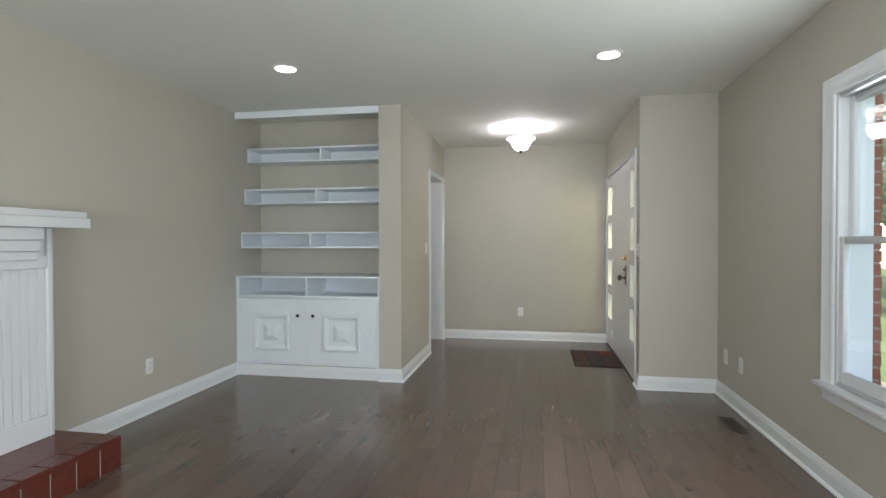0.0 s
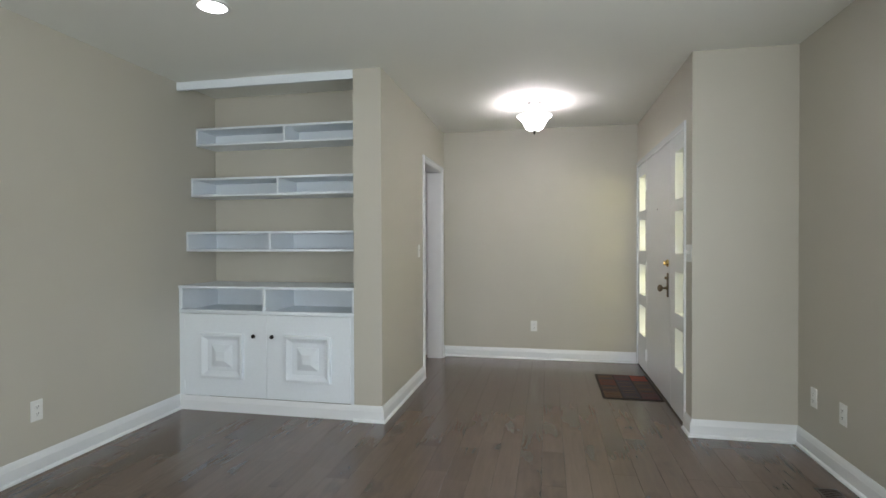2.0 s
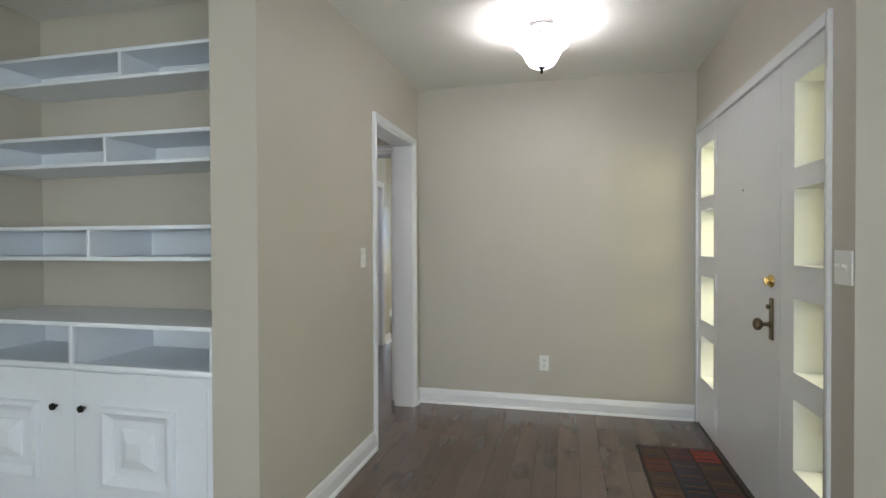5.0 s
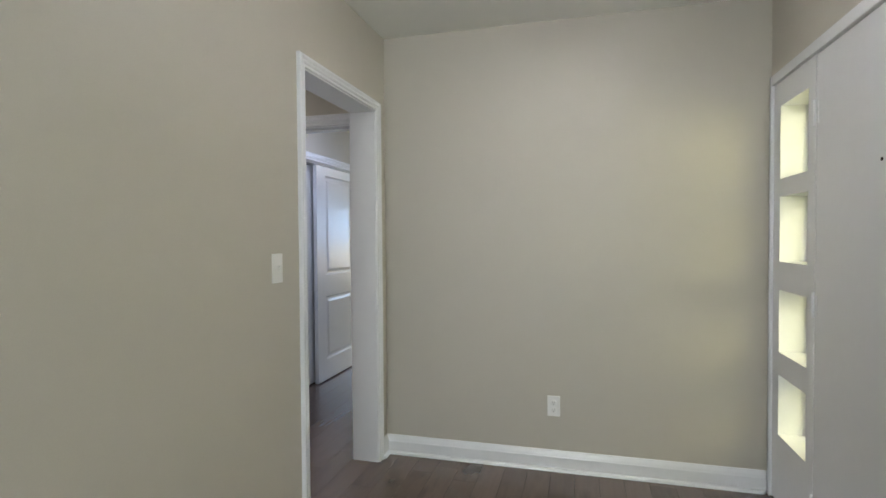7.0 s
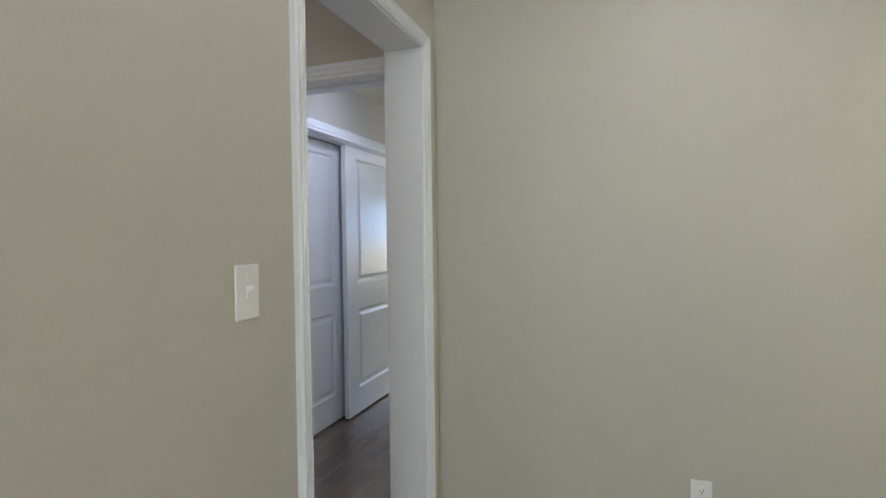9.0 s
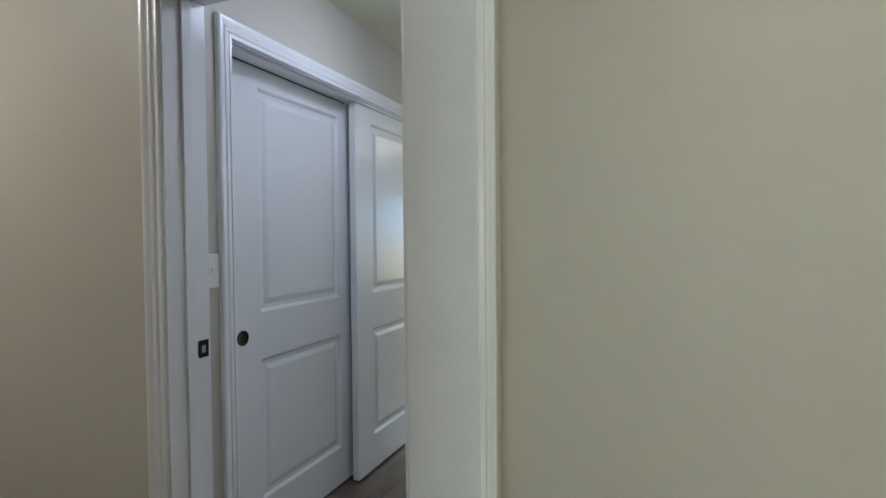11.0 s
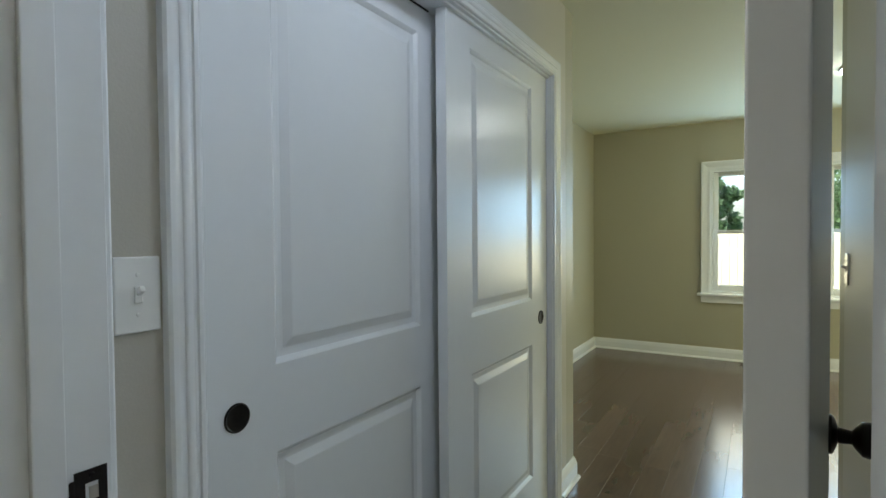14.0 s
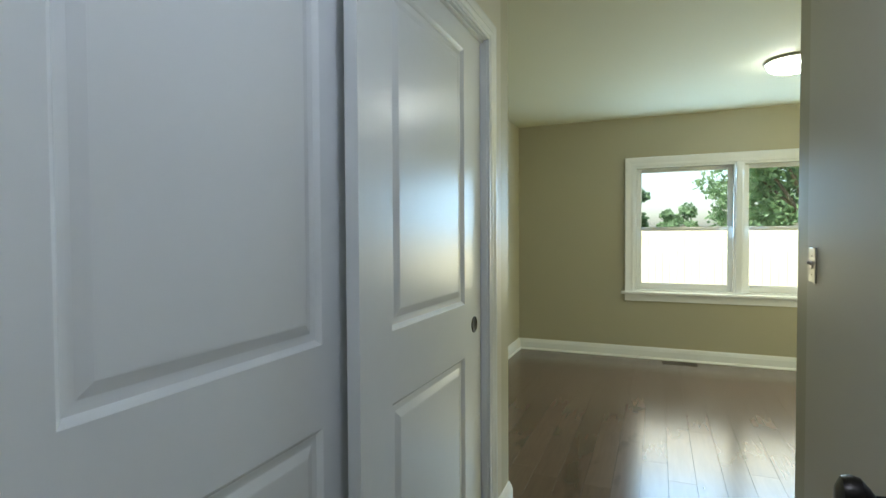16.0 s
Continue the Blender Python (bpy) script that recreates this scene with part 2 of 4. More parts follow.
def wall(name, along, a0, a1, b0, b1, z0, z1, openings=(), mat=None, label="", outside=False):
    """A wall that runs along 'x' or 'y' from a0 to a1, from b0 to b1 thick; openings are (a, a, z, z)."""
    bm = bmesh.new()

    def blk(p, q, r, s):
        if q - p > 1e-4 and s - r > 1e-4:
            if along == "x":
                box(bm, p, q, b0, b1, r, s)
            else:
                box(bm, b0, b1, p, q, r, s)

    pos = a0
    for p, q, r, s in sorted(openings):
        blk(pos, p, z0, z1)
        blk(p, q, z0, r)
        blk(p, q, s, z1)
        pos = q
    blk(pos, a1, z0, z1)
    return tagged(link_mesh(name, bm, mat or WALL, smooth=False), label or "greige painted plaster wall", "wall", "", "structure")


# ---- plan ----
CH = 2.495      # ceiling, living room and entry
CB = 2.342      # ceiling, bedroom
XL, XR = -2.376, 1.937
XF, XFB = -0.745, -0.893    # wall between entry and passage
YC, YA = 3.735, 4.20        # cabinet front, back of the recess
XD = 1.317                  # front door wall
YF, YB = 5.95, 6.10         # wall between entry and bedroom
XC = -1.825                 # closet wall
YE = 8.33                   # end of the short bedroom passage
XW, XE = -2.58, 1.7         # bedroom side walls
YW = 11.52                  # bedroom window wall
FD = (4.012, 5.938, 0.0, 2.087)      # front door unit
DO = (5.008, 5.80, 0.0, 2.036)      # opening entry to passage
BD = (-1.755, -0.962, 0.0, 2.0)       # bedroom door
CO = (6.285, 8.03, 0.0, 1.965)        # closet
LW = (0.50, 2.14, 0.535, 2.0)      # living room window
BW = (-1.43, 0.37, 0.655, 1.87)       # bedroom window

wall("wall_living_left", "y", -3.6, YA + 0.15, XL - 0.15, XL, 0, CH)
wall("wall_living_right", "y", -3.6, 3.862, XR, XR + 0.16, 0, CH, [LW])
wall("wall_living_back", "x", XL, XR, -3.75, -3.6, 0, CH, [(-1.1, 1.1, 0.6, 2.05)])
wall("wall_recess_back", "x", XL, XFB + 0.001, YA, YA + 0.12, 0, CH)
wall("wall_recess_end", "y", YC - 0.005, YA, -0.953, XF, 0, CH)
wall("wall_entry_left", "y", YA, YF, XFB, XF, 0, CH, [DO])
wall("wall_entry_jog", "x", XD, XR + 0.16, 3.862, 4.0, 0, CH)
wall("wall_front_door", "y", 4.0, YF, XD, XD + 0.2, 0, CH, [FD])
wall("wall_entry_far", "x", -3.55, XD + 0.2, YF, YB, 0, CH, [BD])
wall("wall_passage_near", "x", -3.55, XFB, 4.32, 4.40, 0, CH)
wall("wall_passage_end", "y", 4.40, YF, -3.67, -3.55, 0, CH)
wall("wall_closet_front", "y", YB, YE - 0.11, XC - 0.12, XC, 0, CB, [CO])
wall("wall_closet_end", "x", XW, XC, YE - 0.11, YE, 0, CB, mat=BEDWALL, label="olive greige painted bedroom wall")
wall("wall_bedroom_passage", "y", YB, YE - 0.13, XF, XF + 0.13, 0, CB)
wall("wall_bedroom_near", "x", XF, XE, YE - 0.13, YE, 0, CB, mat=BEDWALL, label="olive greige painted bedroom wall")
wall("wall_bedroom_left", "y", YB, YW, XW - 0.14, XW, 0, CB, mat=BEDWALL, label="olive greige painted bedroom wall")
wall("wall_bedroom_right", "y", YE - 0.13, YW, XE, XE + 0.14, 0, CB, [(9.2, 10.8, 0.655, 1.87)], mat=BEDWALL, label="olive greige painted bedroom wall")
wall("wall_bedroom_window", "x", XW - 0.14, XE + 0.14, YW, YW + 0.2, 0, CB, [BW], mat=BEDWALL, label="olive greige painted bedroom wall")


def slab(name, blocks, mat, label, cat):
    bm = bmesh.new()
    for b in blocks:
        box(bm, *b)
    return tagged(link_mesh(name, bm, mat, smooth=False), label, cat, "", "structure")


slab("ceiling", [(XL - 0.3, XR + 0.4, -3.9, YF + 0.05, CH, CH + 0.2), (-3.8, XL - 0.3, 4.2, YF + 0.05, CH, CH + 0.2)],
     CEIL, "smooth white painted ceiling over living room and entry", "ceiling")
slab("ceiling_bedroom", [(XW - 0.4, XE + 0.4, YB - 0.01, YW + 0.5, CB, CB + 0.3)], CEIL_BED, "smooth cream bedroom ceiling with warm bounced light in its colour", "ceiling")
# slab out of view, added to stop daylight leaking in over the walls
slab("roof", [(-4.2, 2.6, -4.2, 12.0, CH + 0.21, CH + 0.36)], STUCCO, "plain unseen slab above the ceilings that blocks light", "roof")
floor = slab("floor", [(XL - 0.1, XR + 0.1, -3.7, 4.3, -0.12, -0.012), (-3.6, XD + 0.15, 4.3, YB, -0.12, -0.012), (XW - 0.1, XE + 0.1, YB, YW + 0.1, -0.12, -0.012)], SUB, "grey-brown stained hardwood plank floor", "floor")

# ---- mouldings ----
BASE = [(0, 0), (0.016, 0), (0.016, 0.076), (0.0125, 0.085), (0.0125, 0.091), (0.007, 0.103), (0.004, 0.112), (0, 0.113)]
SHOE = [(0.016, 0), (0.030, 0), (0.029, 0.008), (0.024, 0.015), (0.016, 0.018)]


def baseboard(path, label="white painted baseboard with moulded top edge"):
    ob = tagged(link_mesh("baseboard", sweep(path, BASE), TRIM), label, "baseboard", "", "structure")
    sh = link_mesh("shoe_moulding", sweep(path, SHOE), TRIM)
    sh.parent = ob
    return ob


CW = 0.068
CASE = [(0, 0), (0, 0.008), (0.003, 0.0115), (0.008, 0.0125), (0.012, 0.0115), (0.0145, 0.0085), (0.019, 0.009), (0.024, 0.014), (0.030, 0.0165), (0.035, 0.0155), (0.0385, 0.012),
        (0.044, 0.0135), (0.050, 0.0185), (0.056, 0.021), (0.063, 0.0205), (CW, 0.016), (CW, 0)]


def casing(name, m, x0, x1, z1, label, wide=1.0):
    """Three mitred boards round an opening from x0 to x1 and up to z1, proud of the wall."""
    ob = link_mesh(name, sweep([(x1, 0), (x1, z1), (x0, z1), (x0, 0)], [(-o * wide, h) for o, h in CASE]), TRIM, m @ UPRIGHT)
    return tagged(ob, label, "door casing", "", "structure")


# the sweep's left is the inside of the opening when walked down from the right foot, so offsets are negative
casing("trim_passage_door", on_wall(XF, DO[1], 0, -90), 0, DO[1] - DO[0], DO[3], "white painted casing round a cased opening", 0.76)
casing("trim_passage_door_back", on_wall(XFB, DO[0], 0, 90), 0, DO[1] - DO[0] - 0.0, DO[3], "white painted casing on the passage side", 0.76)
casing("trim_bedroom_door", on_wall(BD[1], YF, 0, 180), 0, BD[1] - BD[0], BD[3], "white gloss casing round the bedroom door")
casing("trim_bedroom_door_inner", on_wall(BD[0], YB, 0, 0), 0, BD[1] - BD[0], BD[3], "white gloss casing inside the bedroom")
casing("trim_closet", on_wall(XC, CO[1], 0, -90), 0, CO[1] - CO[0], CO[3], "white gloss casing round the closet")


def jamb(name, m, w, h, depth, stop=None, label="white painted door jamb", mat=None):
    """Lining of an opening: m at its left foot on the wall face, x along, -y into the wall."""
    t = 0.018
    bm = bmesh.new()
    box(bm, 0, t, -depth, 0.0, 0, h - t, 0.001, 1)
    box(bm, w - t, w, -depth, 0.0, 0, h - t, 0.001, 1)
    box(bm, 0, w, -depth, 0.0, h - t, h, 0.001, 1)
    ob = tagged(link_mesh(name, bm, mat or TRIM, m), label, "door jamb", "", "structure")
    if stop:
        s = bmesh.new()
        for a, b in ((t, t + 0.011), (w - t - 0.011, w - t)):
            box(s, a, b, -stop - 0.036, -stop, 0, h - t - 0.011, 0.002, 2)
        box(s, t, w - t, -stop - 0.036, -stop, h - t - 0.011, h - t, 0.002, 2)
        so = link_mesh("door_stop", s, TRIM)
        so.parent = ob
    return ob


jamb("jamb_passage", on_wall(XF + 0.001, DO[1] + 0.012, 0, -90), DO[1] - DO[0] + 0.024, DO[3] + 0.012, XF - XFB + 0.002, mat=DOORP)
bj = jamb("jamb_bedroom", on_wall(BD[1] + 0.012, YF - 0.001, 0, 180), BD[1] - BD[0] + 0.024, BD[3] + 0.012, 0.152, 0.06)
jamb("jamb_closet", on_wall(XC + 0.001, CO[1] + 0.012, 0, -90), CO[1] - CO[0] + 0.024, CO[3] + 0.012, 0.125)

baseboard([(XL, 3.74), (XL, 1.76)])
baseboard([(XL, -0.42), (XL, -3.6), (XR, -3.6), (XR, 3.862), (XD, 3.862), (XD, FD[0] - 0.002)])
baseboard([(XF, DO[0] - CW * 0.76), (XF, YC - 0.005), (-0.953, YC - 0.005)])
baseboard([(XD, FD[1] + 0.002), (XD, YF), (XF, YF), (XF, DO[1] + CW * 0.76)])
baseboard([(BD[0] - CW, YF), (-3.55, YF), (-3.55, 4.40), (XFB, 4.40), (XFB, DO[0] - CW * 0.76)])
baseboard([(XC, CO[1] + CW), (XC, YE), (XW, YE), (XW, YW), (XE, YW), (XE, YE), (XF, YE), (XF, YB), (BD[1] + CW, YB)][::-1])
baseboard([(XC, YB), (XC, CO[0] - CW)][::-1])

# ---- windows ----
def window(name, m, w, z0, z1, units, depth, label, inset=0.035):
    """Double-hung units side by side in an opening: local x along, y into the room, -y outwards."""
    win = empty_thing(name, label, "window", m, "", "structure")
    h = z1 - z0
    # casing: top and sides, stool and apron below
    c = 0.085
    prof = [(0, 0), (0, 0.012), (-0.010, 0.016), (-0.028, 0.014), (-0.060, 0.020), (-0.078, 0.026), (-c, 0.022), (-c, 0)]
    cas = sweep([(w, z0), (w, z1), (0, z1), (0, z0)], prof)
    bmesh.ops.transform(cas, matrix=UPRIGHT, verts=cas.verts)
    part("window_casing", cas, TRIM, win)
    part("window_sill", boxed(-c - 0.03, w + c + 0.03, -0.02, 0.055, z0 - 0.028, z0, 0.006), TRIM, win)
    part("apron", boxed(-c, w + c, 0.0, 0.017, z0 - 0.095, z0 - 0.028, 0.004), TRIM, win)
    fr = bmesh.new()
    box(fr, 0, 0.022, -depth, 0, z0, z1)
    box(fr, w - 0.022, w, -depth, 0, z0, z1)
    box(fr, 0.022, w - 0.022, -depth, 0, z1 - 0.022, z1)
    box(fr, 0.022, w - 0.022, -depth, 0, z0, z0 + 0.02)
    mull = 0.09
    uw = (w - 0.044 - mull * (units - 1)) / units
    for i in range(1, units):
        x = 0.022 + i * uw + (i - 1) * mull
        box(fr, x, x + mull, -depth, -0.002, z0 + 0.02, z1 - 0.022)
        box(fr, x + 0.018, x + mull - 0.018, -0.002, 0.012, z0, z1, 0.004)
    part("window_frame", fr, TRIM, win)
    za, zb = z0 + 0.02, z1 - 0.022
    mid = za + (zb - za) * 0.5
    for i in range(units):
        x0 = 0.022 + i * (uw + mull)
        x1 = x0 + uw
        for lo, hi, y, low in ((za, mid + 0.018, -inset, True), (mid - 0.018, zb, -inset - 0.040, False)):
            sash = bmesh.new()
            s = 0.042
            for a, b, p, q in ((x0, x0 + s, lo, hi), (x1 - s, x1, lo, hi), (x0 + s, x1 - s, lo, lo + (0.06 if low else 0.036)), (x0 + s, x1 - s, hi - 0.036, hi)):
                box(sash, a, b, y - 0.034, y, p, q, 0.004, 1)
            so = part("sash", sash, TRIM, win)
            pane = part("pane", boxed(x0 + s - 0.005, x1 - s + 0.005, y - 0.020, y - 0.015, lo + 0.03, hi - 0.03), GLASS, so)
            pane.visible_shadow = False
        lk = bmesh.new()
        xm = (x0 + x1) / 2
        box(lk, xm - 0.03, xm + 0.03, -inset - 0.025, -inset - 0.001, mid + 0.018, mid + 0.026, 0.003)
        lathe([(0.012, 0), (0.012, 0.012), (0.005, 0.016), (0, 0.016)], 12, pose(xm, -inset - 0.013, mid + 0.026), lk)
        box(lk, xm, xm + 0.04, -inset - 0.018, -inset - 0.008, mid + 0.034, mid + 0.042, 0.003)
        part("sash_lock", lk, PLASTIC, win)
    return win


window("window_1", on_wall(XR, LW[0], 0, 90), LW[1] - LW[0], LW[2], LW[3], 1, 0.16, "white double-hung window with moulded casing and stool", 0.004)
window("window_2", on_wall(BW[1], YW, 0, 180), BW[1] - BW[0], BW[2], BW[3], 2, 0.20, "white twin double-hung bedroom window with stool")
# added window out of view, made to carry the bedroom's side fill
window("window_4", on_wall(XE, 9.2, 0, 90), 1.6, 0.655, 1.87, 2, 0.14, "white twin double-hung window, unseen, added to light the bedroom")
# unseen back window, put in as the opening for the living room fill
window("window_3", on_wall(1.1, -3.6, 0, 0) @ pose(-2.2, 0, 0), 2.2, 0.6, 2.05, 2, 0.15, "white twin double-hung window, unseen, added to light the living room")


# ---- front door unit ----
def front_door():
    w, h = FD[1] - FD[0], FD[3]
    m = on_wall(XD, FD[0], 0, 90)
    unit = empty_thing("door_1", "white front door unit with two four-light sidelights", "front door", m, "", "structure")
    bm = bmesh.new()
    for a, b, p, q in ((0, 0.028, 0, h), (w - 0.028, w, 0, h), (0.028, w - 0.028, h - 0.05, h)):
        box(bm, a, b, -0.19, 0.014, p, q, 0.003, 1)
    part("door_frame", bm, TRIM, unit)
    part("threshold", boxed(0.028, w - 0.028, -0.19, 0.012, 0.0, 0.006, 0.002), VENT, unit)
    d0, d1 = 0.452, 1.420
    lights = ((0.345, 0.635), (0.745, 1.045), (1.18, 1.49), (1.575, 1.92))
    for x0, x1, g0, g1 in ((0.028, d0 - 0.006, 0.046, 0.31), (d1 + 0.006, w - 0.028, d1 + 0.075, d1 + 0.395)):
        g1 = min(g1, x1 - 0.03)
        sl = bmesh.new()
        top = h - 0.05
        box(sl, x0, g0, -0.17, 0.0, 0.014, top)
        box(sl, g1, x1, -0.17, 0.0, 0.014, top)
        zs = [0.014] + [z for l in lights for z in l] + [top]
        for a, b in zip(zs[::2], zs[1::2]):
            box(sl, g0, g1, -0.17, 0.0, a, b)
        side = part("sidelight", sl, TRIM, unit, "white sidelight panel with four square lights")
        for a, b in lights:
            st = bmesh.new()
            t = 0.02
            for p, q, r, s in ((g0, g0 + t, a, b), (g1 - t, g1, a, b), (g0 + t, g1 - t, a, a + t), (g0 + t, g1 - t, b - t, b)):
                box(st, p, q, -0.150, -0.115, r, s, 0.003, 1)
            part("glazing_bead", st, TRIM, side)
            g = part("pane", boxed(g0 + 0.01, g1 - 0.01, -0.137, -0.132, a + 0.01, b - 0.01), GLASS, side)
            g.visible_shadow = False
    leaf = part("door_leaf", boxed(d0, d1, -0.045, 0.0, 0.018, h - 0.054, 0.0025), DOORP, unit, "plain white painted front door leaf")
    # closing bead round the leaf
    hinge_x = d1 + 0.006
    for z in (0.19, 1.02, 1.80):
        hb = lathe([(0, -0.052), (0.0045, -0.052), (0.0065, -0.048), (0.0065, 0.048), (0.0045, 0.053), (0, 0.053)], 12, pose(hinge_x, 0.005, z))
        box(hb, hinge_x - 0.03, hinge_x + 0.028, 0.0, 0.003, z - 0.045, z + 0.045, 0.001, 1)
        part("hinge", hb, TRIM, leaf, "hinge painted over in white")
        # dark strips drawn for the shaded gaps beside the hinge
        for k in (-0.024, 0.012):
            part("knuckle_shade", boxed(hinge_x + 0.0068, hinge_x + 0.0095, 0.003, 0.0042, z + k - 0.011, z + k + 0.011), DARK, leaf, "dark strip standing in for shade beside a painted hinge")
    kx = d0 + 0.085
    pl = boxed(kx - 0.021, kx + 0.021, 0.0, 0.008, 0.835, 1.025, 0.004)
    part("lock_plate", pl, AGED, leaf, "aged brass lock plate")
    kb = lathe([(0.018, 0.0), (0.018, 0.005), (0.010, 0.010), (0.009, 0.030), (0.016, 0.036), (0.026, 0.044), (0.029, 0.054), (0.026, 0.064), (0.014, 0.071), (0, 0.073)], 28, pose(kx, 0.006, 0.905, -90))
    part("door_knob", kb, AGED, leaf, "aged brass round knob")
    tb = lathe([(0.008, 0.0), (0.008, 0.012), (0.004, 0.016), (0, 0.016)], 14, pose(kx, 0.006, 0.985, -90))
    box(tb, kx - 0.004, kx + 0.004, 0.012, 0.026, 0.975, 0.995, 0.002)
    part("thumb_turn", tb, AGED, leaf)
    db = lathe([(0.028, 0.0), (0.030, 0.004), (0.027, 0.012), (0.012, 0.015), (0.012, 0.022), (0, 0.022)], 28, pose(kx, 0.0, 1.10, -90))
    box(db, kx - 0.005, kx + 0.005, 0.018, 0.034, 1.082, 1.118, 0.002)
    part("deadbolt", db, BRASS, leaf, "bright brass deadbolt turn")
    ph = lathe([(0.006, 0.0), (0.006, 0.002), (0.004, 0.003), (0.003, 0.001), (0, 0.001)], 16, pose(0.94, 0.0, 1.546, -90))
    part("peephole", ph, BRONZE, leaf)


front_door()


# ---- wall plates ----
def plate(kind, m, group):
    """A wall plate with its fittings; m puts it on the wall."""
    wide = 0.115 if kind == "double" else 0.070
    name = "outlet" if kind == "outlet" else "light_switch"
    lab = {"outlet": "white duplex outlet plate on the greige wall", "double": "white two-gang light switch plate beside the front door",
           "switch": "white toggle light switch plate on the wall", "metal": "brushed nickel toggle switch plate on the wall"}[kind]
    mat = NICKEL if kind == "metal" else PLASTIC
    ob = empty_thing(name, lab, "outlet" if kind == "outlet" else "light switch", m, group)
    part("cover_plate", boxed(-wide / 2, wide / 2, 0, 0.006, -0.0575, 0.0575, 0.003), mat, ob)
    gangs = (-0.023, 0.023) if kind == "double" else (0.0,)
    for gx in gangs:
        if kind == "outlet":
            for s in (-0.02, 0.02):
                f = lathe([(0.0165, 0.0), (0.0165, 0.0075), (0.015, 0.0085), (0, 0.0085)], 24, pose(0, 0, s, -90))
                soc = part("socket", f, PLASTIC, ob)
                sl = bmesh.new()
                box(sl, -0.0075, -0.0050, 0.008, 0.0090, s - 0.001, s + 0.008)
                box(sl, 0.0050, 0.0070, 0.008, 0.0090, s - 0.001, s + 0.006)
                lathe([(0.0025, 0.0), (0.0025, 0.0012), (0, 0.0012)], 10, pose(0, 0.0080, s - 0.007, -90), sl)
                part("slots", sl, DARK, soc)
        else:
            part("toggle_slot", boxed(gx - 0.006, gx + 0.006, 0.004, 0.0085, -0.0125, 0.0125, 0.001, 1), mat, ob)
            tg = boxed(gx - 0.0038, gx + 0.0038, 0.0, 0.022, -0.005, 0.005, 0.0015)
            bmesh.ops.rotate(tg, cent=(gx, 0, 0), matrix=Matrix.Rotation(radians(28), 3, "X"), verts=tg.verts)
            part("toggle", tg, mat, ob)
        for s in ((0.0,) if kind == "outlet" else (-0.030, 0.030)):
            sc = lathe([(0.0032, 0.0), (0.0030, 0.0012), (0, 0.0016)], 12, pose(gx, 0.0060, s, -90))
            part("screw", sc, mat, ob)
    return ob


plate("outlet", on_wall(0.25, YF, 0.36, 180), "wall outlets")
plate("outlet", on_wall(XL, 2.60, 0.345, -90), "wall outlets")
plate("outlet", on_wall(XR, 3.35, 0.345, 90), "wall outlets")
plate("outlet", on_wall(XR, 3.66, 0.345, 90), "wall outlets")
plate("switch", on_wall(XF, 4.79, 1.192, -90), "light switches")
plate("switch", on_wall(XC, 6.177, 1.157, -90), "light switches")
plate("double", on_wall(XD, 3.927, 1.19, 90), "light switches")
plate("metal", on_wall(XF, 8.12, 1.11, 90), "light switches")


